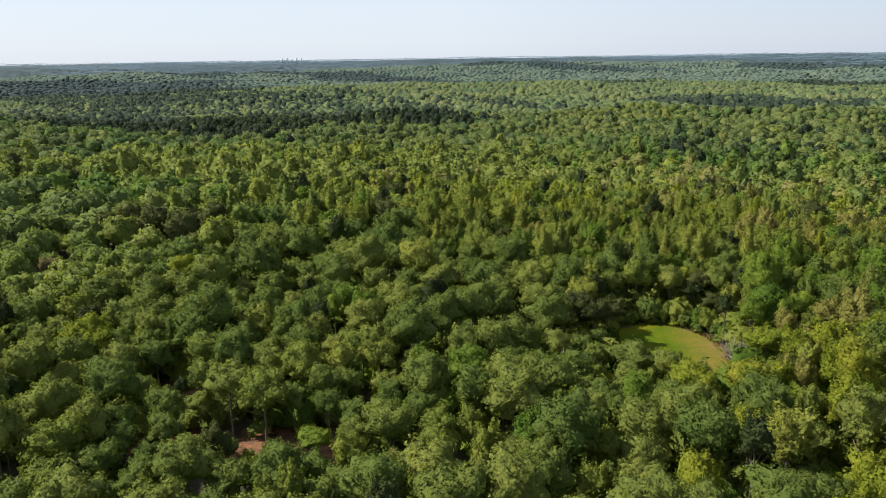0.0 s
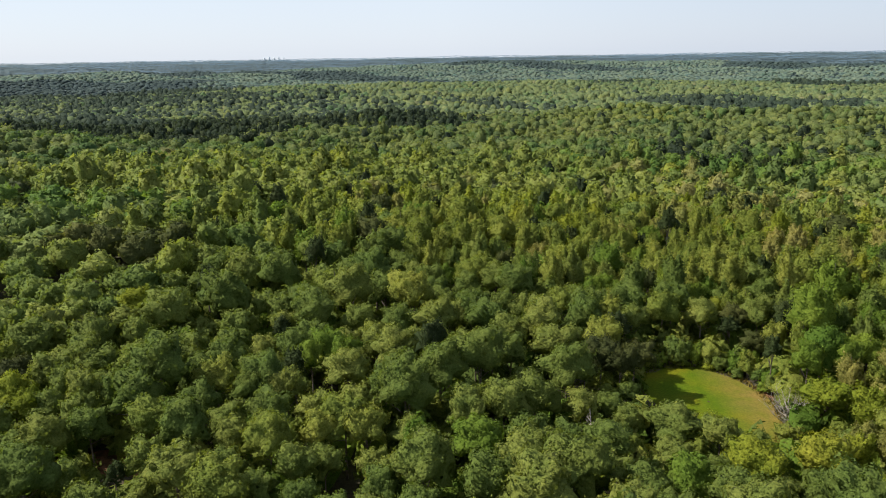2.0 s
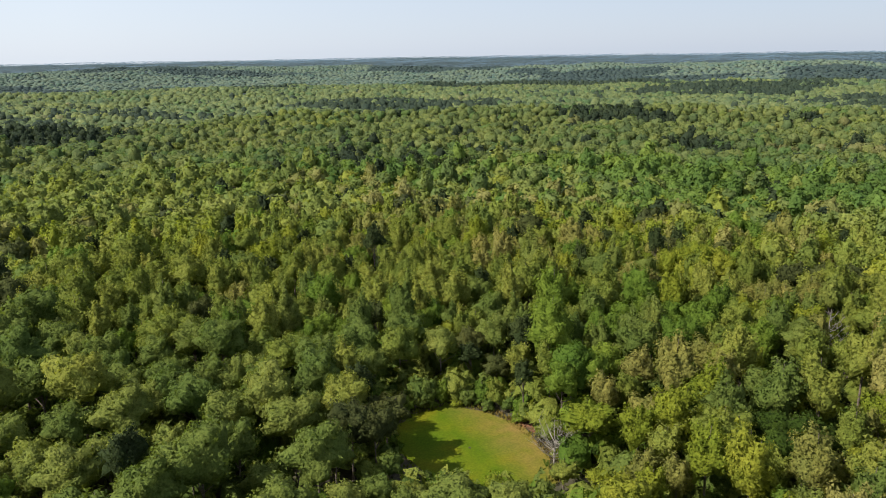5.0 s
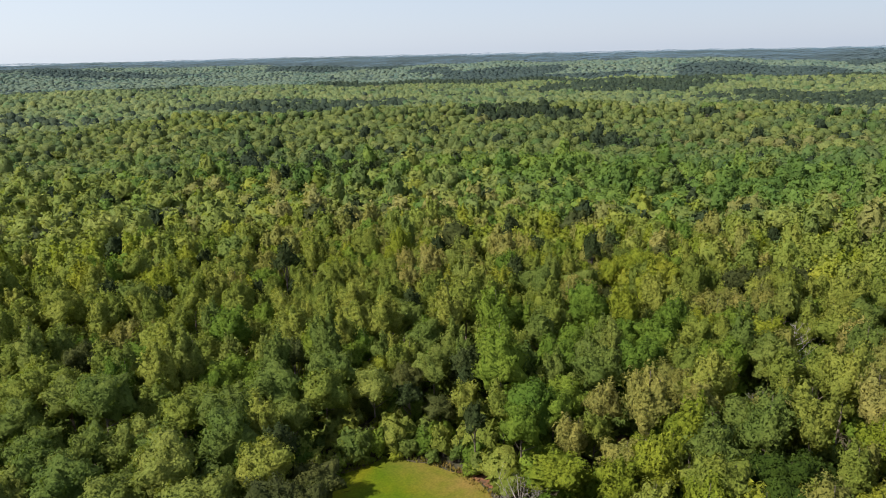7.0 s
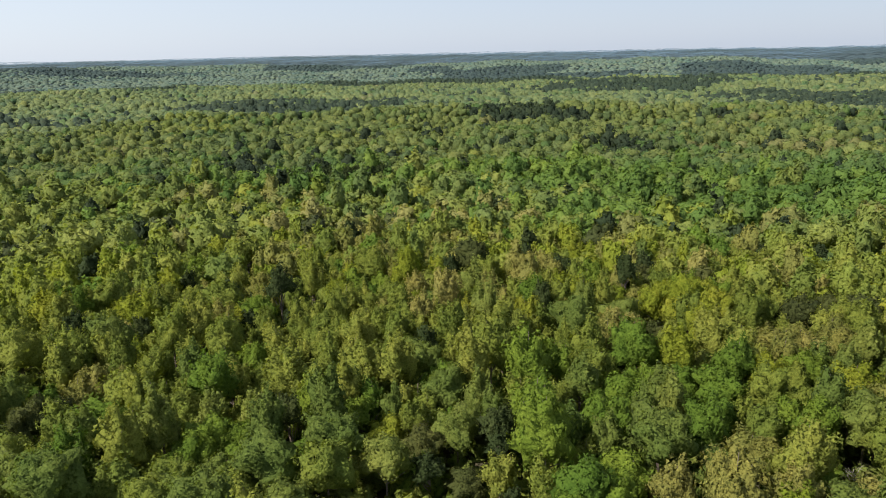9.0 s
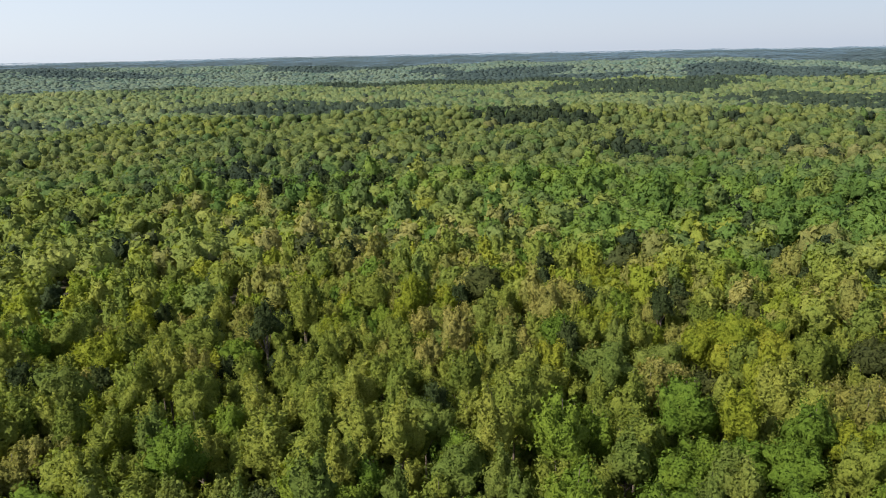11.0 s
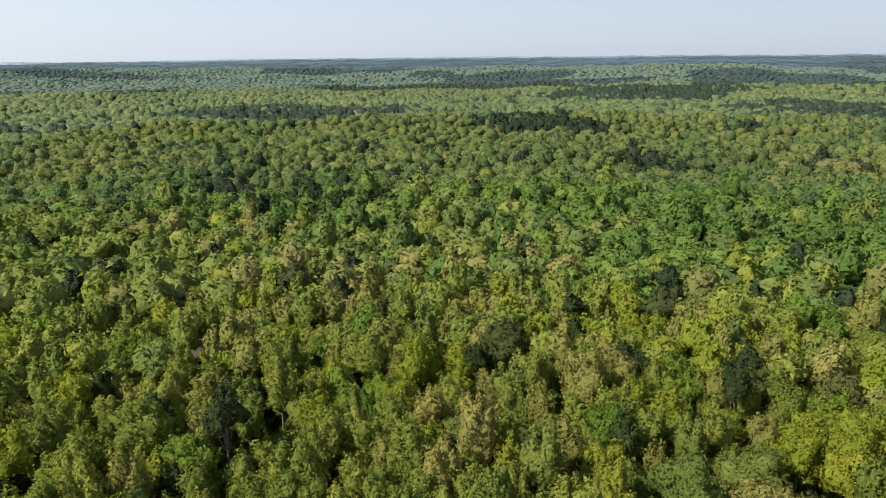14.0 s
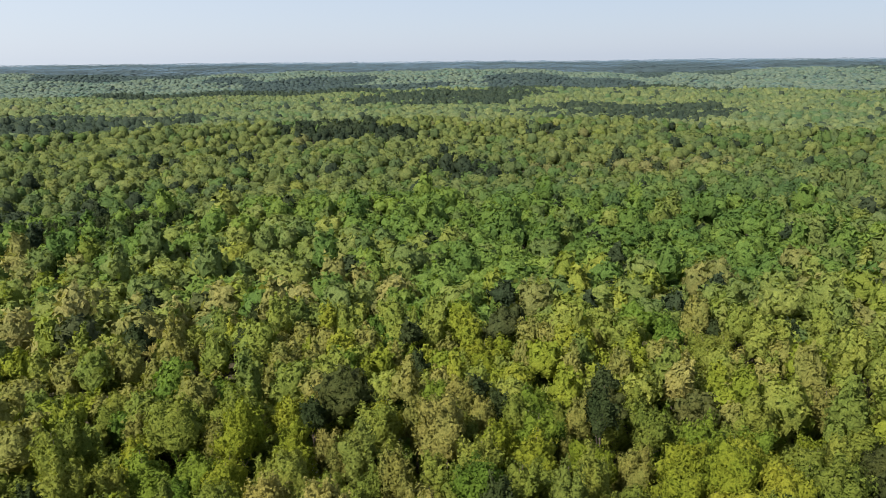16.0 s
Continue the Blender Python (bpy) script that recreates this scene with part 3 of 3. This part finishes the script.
def rows_of_trees(step, box, least, most, rng):
    x0, x1, y0, y1 = box
    nx, ny = int((x1 - x0) / step), int((y1 - y0) / (step * 0.87))
    a, b = np.meshgrid(np.arange(nx), np.arange(ny))
    x = (x0 + step * (a + 0.5 * (b % 2)) + rng.uniform(-0.42, 0.42, a.shape) * step).ravel()
    y = (y0 + step * 0.87 * b + rng.uniform(-0.42, 0.42, a.shape) * step).ravel()
    d = nearness(x, y)
    ok = wooded(x, y) & (d >= least) & (d < most)
    return x[ok], y[ok]


# ---- single trees that stand out ----
rng = np.random.default_rng(5)
TAKEN = []


def set_tree(form, leaf, x, y, width, top):
    """One tree by crown width and the height of its top above the foot; a broader clump is three trees grown together."""
    spots = [(0.0, 0.0, 1.0, 1.0)]
    if width > 13.5 and form != "shrub":
        spots = [(0.0, 0.06, 0.66, 1.0), (-0.24, -0.08, 0.56, 0.90), (0.25, -0.05, 0.58, 0.93)]
    if width > 20:
        spots = [(0.0, 0.0, 0.42, 1.0)] + [(0.30 * math.cos(1.26 * k), 0.28 * math.sin(1.26 * k), rng.uniform(0.36, 0.44), rng.uniform(0.84, 0.97)) for k in range(5)]
    for dx, dy, share, low in spots:
        wide, high = share * width / (2.0 * FORMS[form][1]), low * top / FORMS[form][0]
        plant(form, leaf, len(TAKEN) % 6, x + dx * width, y + dy * width, wide, high, rng.uniform(0, 360))
        TAKEN.append((x + dx * width, y + dy * width, width * share * 0.5))


# a big dark brownish pine, made up of two dusky oaks
set_tree("oak", "dusky", 46.0, 191.5, 11.5, 15.0)
set_tree("oak", "dusky", 37.0, 185.5, 16.5, 18.0)
set_tree("oak", "oak", 46.5, 161.0, 12.5, 13.0)
set_tree("budding", "fresh", 54.8, 161.8, 6.6, 11.0)
set_tree("budding", "poplar", 71.0, 166.0, 6.5, 6.5)
set_tree("budding", "fresh", 76.0, 162.0, 5.5, 5.5)
set_tree("maple", "maple", 42.6, 140.1, 9.6, 16.0)
set_tree("budding", "fresh", 82.4, 172.9, 12.8, 13.0)
set_tree("oak", "maple", 87.0, 185.0, 16.5, 19.5)
set_tree("maple", "maple", 97.5, 189.0, 12.0, 17.5)
set_tree("oak", "fresh", 54.1, 143.6, 11.7, 16.0)
set_tree("oak", "fresh", 67.1, 145.1, 11.7, 16.0)
set_tree("maple", "oak", 19.4, 166.8, 11.4, 18.0)
set_tree("oak", "maple", 7.2, 150.0, 12.2, 18.0)
set_tree("oak", "oak", 12.5, 190.0, 16.9, 19.0)
set_tree("oak", "oak", 27.8, 192.5, 13.3, 19.0)
set_tree("oak", "fresh", -87.6, 168.3, 14.7, 18.0)
set_tree("oak", "poplar", -17.8, 156.7, 17.1, 18.5)
set_tree("oak", "poplar", -30.4, 150.3, 10.5, 18.0)
set_tree("oak", "poplar", -35.6, 136.1, 12.6, 18.0)
set_tree("oak", "oak", -44.3, 141.4, 12.3, 18.0)
set_tree("oak", "oak", -73.9, 171.0, 21.4, 18.5)
set_tree("budding", "poplar", -48.5, 178.1, 10.9, 18.0)
set_tree("oak", "poplar", -55.5, 160.0, 11.8, 17.0)
set_tree("oak", "dusky", -94.1, 182.8, 9.5, 17.0)
set_tree("oak", "oak", -36.0, 174.5, 15.9, 19.0)
set_tree("oak", "maple", -25.6, 190.5, 16.4, 19.0)
set_tree("oak", "oak", -10.8, 191.3, 12.5, 19.0)
set_tree("budding", "poplar", -30.5, 236.3, 12.4, 19.0)
set_tree("maple", "maple", -2.6, 149.7, 8.2, 18.0)
set_tree("oak", "oak", -82.6, 187.4, 20.0, 18.5)
set_tree("oak", "poplar", -66.5, 184.0, 11.6, 18.0)
set_tree("oak", "fresh", -86.0, 227.4, 12.9, 18.0)
set_tree("oak", "dusky", -88.3, 207.1, 11.1, 18.0)
set_tree("budding", "poplar", -14.9, 117.3, 6.8, 15.0)
set_tree("budding", "budding", -5.3, 109.3, 7.3, 16.0)
set_tree("budding", "poplar", 1.3, 114.3, 7.1, 16.0)
set_tree("poplar", "poplar", 9.9, 114.4, 7.5, 18.0)
set_tree("oak", "oak", -41.8, 108.3, 11.8, 18.0)
set_tree("poplar", "poplar", -26.3, 100.6, 5.7, 17.0)
set_tree("poplar", "poplar", -22.4, 102.7, 5.7, 17.0)
set_tree("budding", "fresh", -34.5, 121.4, 5.6, 8.0)
set_tree("oak", "maple", -24.0, 128.6, 8.0, 9.0)
set_tree("oak", "oak", -41.8, 125.5, 7.0, 8.0)
set_tree("maple", "dusky", -40.6, 120.8, 6.7, 14.0)
set_tree("budding", "poplar", 6.8, 124.5, 6.5, 16.0)
set_tree("oak", "fresh", 57.8, 120.4, 10.1, 17.0)
set_tree("maple", "fresh", 44.5, 107.3, 8.0, 17.0)
set_tree("budding", "poplar", 26.7, 105.4, 6.8, 16.0)
set_tree("maple", "maple", 17.9, 119.2, 8.3, 18.0)
set_tree("maple", "maple", 83.5, 128.9, 11.3, 17.0)
set_tree("oak", "dusky", 22.7, 262.9, 14.1, 19.0)
set_tree("oak", "poplar", 13.2, 253.3, 17.8, 19.0)
set_tree("oak", "oak", 18.1, 219.0, 14.9, 19.0)
set_tree("oak", "oak", 8.5, 217.7, 14.7, 18.0)
set_tree("oak", "oak", -10.1, 211.5, 11.8, 18.0)
set_tree("oak", "oak", -4.2, 194.6, 10.7, 18.0)
set_tree("budding", "budding", 91.1, 167.1, 10.3, 15.0)
set_tree("oak", "laurel", 104.8, 145.8, 18.7, 17.5)
set_tree("oak", "fresh", 110.7, 133.7, 9.9, 16.0)
set_tree("budding", "budding", 169.0, 205.4, 25.9, 18.0)
set_tree("budding", "budding", 120.5, 179.5, 12.1, 17.0)
set_tree("budding", "budding", 128.4, 163.3, 13.2, 14.0)
set_tree("maple", "maple", 119.5, 208.0, 11.1, 18.0)
set_tree("poplar", "poplar", 68.9, 255.3, 11.2, 19.0)
set_tree("poplar", "poplar", 74.5, 248.4, 9.4, 19.0)
set_tree("poplar", "poplar", 81.7, 225.3, 6.5, 17.0)
set_tree("oak", "maple", 46.9, 237.9, 17.0, 17.0)
set_tree("poplar", "poplar", 30.5, 232.4, 10.8, 18.0)
set_tree("pine", "pine", 75.9, 211.4, 8.0, 13.0)
set_tree("pine", "pine", 90.3, 210.9, 8.3, 18.0)
set_tree("budding", "budding", 34.5, 275.8, 13.8, 18.0)
set_tree("oak", "maple", 32.8, 258.0, 12.5, 17.0)
set_tree("oak", "fresh", 35.0, 244.7, 8.2, 14.0)
set_tree("oak", "oak", 17.1, 243.6, 12.5, 19.0)
set_tree("poplar", "poplar", 44.4, 209.9, 7.5, 19.8)
set_tree("oak", "fresh", 76.3, 226.4, 10.3, 13.0)
set_tree("poplar", "poplar", 70.8, 244.5, 8.6, 19.0)
set_tree("poplar", "poplar", 86.1, 252.8, 10.7, 19.0)
set_tree("poplar", "poplar", 59.1, 261.4, 9.2, 18.0)
set_tree("poplar", "poplar", 46.9, 253.6, 11.2, 18.0)
set_tree("maple", "maple", 138.6, 199.4, 12.8, 18.0)
set_tree("budding", "fresh", 160.5, 184.1, 15.0, 17.0)
# a cluster of pines, put in as three dusky oaks
set_tree("oak", "dusky", 196.7, 217.1, 10.3, 18.0)
set_tree("oak", "dusky", 206.2, 214.4, 12.4, 18.0)
set_tree("oak", "dusky", 210.0, 206.9, 12.4, 18.0)
set_tree("pine", "pine", 78.9, 192.3, 5.8, 15.0)
set_tree("pine", "pine", 144.1, 259.3, 6.5, 22.0)
set_tree("budding", "poplar", 108.8, 291.4, 12.1, 19.0)
set_tree("oak", "poplar", 88.1, 279.2, 14.4, 18.0)
set_tree("pine", "pine", 63.8, 314.6, 7.0, 18.0)
set_tree("pine", "pine", 75.1, 294.2, 6.4, 18.0)
set_tree("pine", "pine", 85.4, 291.2, 7.7, 18.0)
set_tree("pine", "pine", 189.2, 385.8, 6.8, 21.0)
set_tree("maple", "fresh", 136.6, 257.0, 10.1, 19.0)
set_tree("budding", "budding", 143.4, 232.8, 16.3, 21.0)
set_tree("oak", "fresh", 171.3, 234.4, 27.7, 24.0)
set_tree("poplar", "poplar", 120.5, 261.4, 6.1, 19.0)
set_tree("poplar", "fresh", 136.5, 300.0, 9.1, 19.0)
set_tree("poplar", "fresh", 73.4, 300.4, 7.2, 19.0)
set_tree("oak", "poplar", 67.3, 371.7, 13.7, 18.0)
set_tree("poplar", "maple", 83.6, 372.8, 13.9, 19.0)
set_tree("budding", "budding", 88.3, 365.2, 10.5, 17.0)
set_tree("budding", "budding", 92.3, 335.2, 12.8, 18.0)
set_tree("oak", "poplar", 128.1, 350.9, 14.8, 18.0)
set_tree("maple", "maple", 122.1, 310.0, 14.3, 18.0)
set_tree("poplar", "maple", 115.6, 315.0, 10.8, 19.0)
set_tree("budding", "poplar", 146.1, 284.4, 9.2, 18.0)
set_tree("poplar", "maple", 176.1, 299.7, 9.6, 19.0)
set_tree("budding", "fresh", 207.9, 309.3, 17.6, 19.0)
set_tree("poplar", "poplar", 250.2, 330.5, 17.5, 19.0)
set_tree("oak", "fresh", 169.6, 257.5, 11.5, 18.0)
set_tree("oak", "poplar", 158.5, 259.0, 10.9, 17.0)
set_tree("budding", "poplar", 186.1, 262.0, 7.6, 17.0)
set_tree("oak", "maple", 326.1, 332.9, 29.2, 19.0)
set_tree("oak", "maple", 251.3, 310.4, 18.7, 19.0)
set_tree("budding", "poplar", 246.3, 265.3, 18.4, 18.0)
set_tree("oak", "maple", 239.4, 325.9, 21.0, 19.0)
set_tree("budding", "poplar", 227.1, 266.2, 14.5, 18.0)
set_tree("budding", "budding", 223.5, 230.5, 16.2, 18.0)
set_tree("pine", "pine", 44.5, 202.0, 8.0, 18.0)
set_tree("pine", "pine", 88.0, 207.0, 6.5, 16.0)
# two dark-leaved trees added to deepen the shade behind the clearing
set_tree("oak", "dusky", 80.5, 206.5, 9.0, 10.5)
set_tree("maple", "dusky", 93.0, 215.0, 8.0, 13.0)
set_tree("oak", "russet", -129.0, 226.0, 9.0, 18.0)
for a in range(16):
    set_tree("pine", "pine", 196 + 4.2 * a + 3 * math.sin(3 * a), 556 + 16 * math.sin(2.1 * a), 11.0, 25.0)
# shrubs on the clearing's far edge
for a in range(16):
    w = radians(4 + 11.0 * a)
    set_tree("shrub", ("poplar", "maple", "oak")[a % 3], 64 + 16.6 * math.cos(w), 188 + 21.0 * math.sin(w) ** 0.7 - 2 * math.cos(w), rng.uniform(4.5, 7.0), rng.uniform(4.0, 8.0))


# more growth round the clearing's rim
for a in range(14):
    w = radians(-150 + 24 * a)
    set_tree("shrub", ("oak", "fresh", "poplar", "maple")[a % 4], 63 + 15.6 * math.cos(w), 188 + 20.6 * math.sin(w) - 2 * math.cos(w), rng.uniform(2.6, 4.4), rng.uniform(1.6, 3.2))


def grass_tufts(rng):
    """Rough grass over the clearing and its ragged rim."""
    n = 1500
    w, q = rng.uniform(0, 2 * math.pi, n), np.sqrt(rng.uniform(0.90, 1.22, n))
    u = 13.6 * np.sign(np.cos(w)) * np.abs(np.cos(w)) ** 0.77 * q
    x, y = 63 + u, 188 + 19.0 * np.sign(np.sin(w)) * np.abs(np.sin(w)) ** 0.77 * q - 0.12 * u
    h, t = rng.uniform(0.12, 0.34, n) * (1 + 1.4 * (q > 0.97)), rng.uniform(0, 6.28, n)
    z = land(x, y) + 0.05
    lean = rng.normal(size=(n, 2)) * 0.12
    a = np.stack([x - 0.22 * np.cos(t), y - 0.22 * np.sin(t), z], 1)
    b = np.stack([x + 0.22 * np.cos(t), y + 0.22 * np.sin(t), z], 1)
    c = np.stack([x + lean[:, 0], y + lean[:, 1], z + h], 1)
    ob = mesh_object("grass_tufts", np.stack([a, b, c], 1).reshape(-1, 3), np.arange(3 * n).reshape(-1, 3), grass)
    tagged(ob, "rough green and tan grass tufts over the clearing", "grass", kind="stuff")


grass_tufts(np.random.default_rng(3))


def bare_tree(x, y, tall, spread, label, seed):
    r = np.random.default_rng(seed)
    stem = tube([(0, 0, -0.5), (0.1, 0.1, tall * 0.4), (0.3, -0.1, tall * 0.75), (0.2, 0.2, tall)], (0.26, 0.20, 0.12, 0.04), 7)
    foot = new("bare_tree")
    foot.matrix_basis = pose(x, y, float(land(x, y)), 0, 0, 40 * seed)
    mesh_object("trunk", *stem, bleached, parent=foot)
    for k in range(26):
        mesh_object("limb", *bare_limb(k, tall, spread, r), bleached, parent=foot)
    tagged(foot, label, "tree", group="bare trees of the wood")
    TAKEN.append((x, y, spread * 0.9))


bare_tree(74.5, 174.0, 7.0, 7.0, "leafless grey spreading tree at the clearing's edge", 1)
bare_tree(29.6, 160.5, 13.0, 3.0, "dead bleached snag among dark oaks", 2)
bare_tree(156.0, 175.5, 19.0, 6.5, "tall leafless pale grey tree with forking limbs", 3)
bare_tree(131.0, 169.0, 11.0, 4.0, "leafless pale tree with thin limbs", 4)
bare_tree(165.2, 305.7, 17.0, 4.0, "leafless grey tree among light green poplars", 5)
bare_tree(138.8, 299.0, 16.0, 3.5, "leafless thin grey tree among light green poplars", 6)
bare_tree(139.8, 262.8, 17.0, 4.0, "leafless white-limbed tree beside budding trees", 7)

# ---- near wood: trees one by one, the thicker rest joined ----
rng = np.random.default_rng(11)
x, y, form, leaf, size = spaced((-170, 330, 55, 400), 215.0, TAKEN, rng)
d = nearness(x, y)
single = np.zeros(len(x), bool)
for f in FORMS:
    mine = np.nonzero((form == f) & (d < 140))[0]
    single[mine[np.argsort(d[mine])][:290 - sum(1 for q in FIRST if q[0] == f)]] = True
for i in np.nonzero(single)[0]:
    plant(form[i], leaf[i], int(rng.integers(0, 6)), x[i], y[i], size[i], size[i] * rng.uniform(0.9, 1.1), rng.uniform(0, 360))
leaves = stand_leaves("canopy", 0.0, 0.42)
k = ~single & (d < 145)
thick_wood("near_wood", x[k], y[k], form[k], leaf[k], size[k], (600, 7, 14), "thick near wood of trees", leaves, rng)
k = ~single & (d >= 145)
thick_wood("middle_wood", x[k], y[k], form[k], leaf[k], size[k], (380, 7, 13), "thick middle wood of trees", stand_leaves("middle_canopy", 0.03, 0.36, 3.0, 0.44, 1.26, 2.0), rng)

ux, uy = rng.uniform(-160, 330, 6500), rng.uniform(60, 370, 6500)
k = wooded(ux, uy) & ~glade(ux, uy) & ~clearing(ux, uy, 2.0) & (nearness(ux, uy) < 190)
ux, uy = ux[k], uy[k]
low = np.array(["maple", "oak", "poplar"], object)[rng.integers(0, 3, len(ux))]
thick_wood("undergrowth", ux, uy, np.full(len(ux), "shrub", object), low, rng.uniform(0.7, 2.3, len(ux)), (40, 3, 6), "low shady undergrowth below the trees", leaves, rng)

# from here outward the leaf colours hold more and more painted haze
x, y = rows_of_trees(8.8, (-450, 700, 55, 640), 215, 420, rng)
form, leaf = stand(x, y, rng)
form = np.where(leaf == "pine", form, closed(form, leaf, 0.45, rng))
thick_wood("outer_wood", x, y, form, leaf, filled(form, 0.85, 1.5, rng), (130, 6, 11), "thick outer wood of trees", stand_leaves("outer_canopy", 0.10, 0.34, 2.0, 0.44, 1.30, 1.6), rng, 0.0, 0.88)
for step, least, most, grade in ((9.8, 420, 640, (60, 5, 10)), (10.8, 640, 900, (30, 4, 9))):
    x, y = rows_of_trees(step, (-900, 1250, 55, 1120), least, most, rng)
    form, leaf = stand(x, y, rng)
    form = closed(form, leaf, 0.03, rng)
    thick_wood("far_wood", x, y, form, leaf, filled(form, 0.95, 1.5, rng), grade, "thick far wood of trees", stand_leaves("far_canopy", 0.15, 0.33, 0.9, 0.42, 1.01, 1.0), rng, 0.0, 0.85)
x, y = rows_of_trees(11.6, (-1500, 2150, 100, 2050), 900, 1800, rng)
form, leaf = stand(x, y, rng)
form = closed(form, leaf, 0.0, rng)
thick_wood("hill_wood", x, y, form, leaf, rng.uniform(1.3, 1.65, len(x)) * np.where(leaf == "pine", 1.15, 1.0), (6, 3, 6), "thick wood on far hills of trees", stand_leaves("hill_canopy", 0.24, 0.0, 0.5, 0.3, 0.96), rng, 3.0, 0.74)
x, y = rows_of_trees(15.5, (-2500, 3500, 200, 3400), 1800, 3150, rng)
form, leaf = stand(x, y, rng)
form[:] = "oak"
thick_wood("ridge_wood", x, y, form, leaf, rng.uniform(1.7, 2.0, len(x)), (0, 2, 5), "haze-tinted blue-green wood on the ridges of trees", stand_leaves("ridge_canopy", 0.44, 0.0, 0.3, 0.1, 0.70), rng, 6.0, 0.50)
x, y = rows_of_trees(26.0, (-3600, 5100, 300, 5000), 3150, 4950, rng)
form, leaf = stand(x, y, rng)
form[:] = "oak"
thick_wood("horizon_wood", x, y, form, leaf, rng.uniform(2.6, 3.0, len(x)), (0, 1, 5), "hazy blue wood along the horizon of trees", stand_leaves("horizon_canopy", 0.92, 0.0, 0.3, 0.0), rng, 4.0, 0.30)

# ---- far city on the horizon ----
# the walls' pale colour has the distance haze put into it
haze_wall, t, b = material("pale_towers")
t.links.new(ramp(t, noise_at(t, 0.02, 2.0), ((0.3, (0.70, 0.74, 0.78)), (0.7, (0.76, 0.80, 0.84)))), b.inputs["Base Color"])
b.inputs["Roughness"].default_value = 0.8


def tower(x, y, wide, top, seed):
    """A far office tower: shaft, setback and crown."""
    foot = new("office_tower")
    z = float(land(x, y))
    foot.matrix_basis = pose(x, y, z, 0, 0, 38 + 5 * seed)
    for name, w, z0, z1 in (("shaft", wide, -2.0, (top - z) * 0.8), ("setback", wide * 0.72, (top - z) * 0.8, (top - z) * 0.94), ("mast", wide * 0.2, (top - z) * 0.94, top - z)):
        bm = bmesh.new()
        bmesh.ops.create_cube(bm, size=1.0)
        bmesh.ops.scale(bm, vec=(w, w * 0.8, z1 - z0), verts=bm.verts)
        bmesh.ops.translate(bm, vec=(0, 0, (z0 + z1) / 2), verts=bm.verts)
        bmesh.ops.bevel(bm, geom=list(bm.edges), offset=w * 0.06, segments=1, affect="EDGES")
        me = bpy.data.meshes.new(name)
        bm.to_mesh(me)
        bm.free()
        me.materials.append(haze_wall)
        ob = new(name, me)
        ob.parent = foot
    tagged(foot, "hazy pale blue-grey office tower far off on the horizon", "tower", group="towers of the far city")


for seed, (x, y, wide, top) in enumerate(((-1128, 4792, 8, 62), (-1100, 4800, 10, 66), (-1070, 4806, 8, 60), (-1042, 4812, 10, 65), (-1012, 4818, 8, 63))):
    tower(x, y, wide, top, seed)
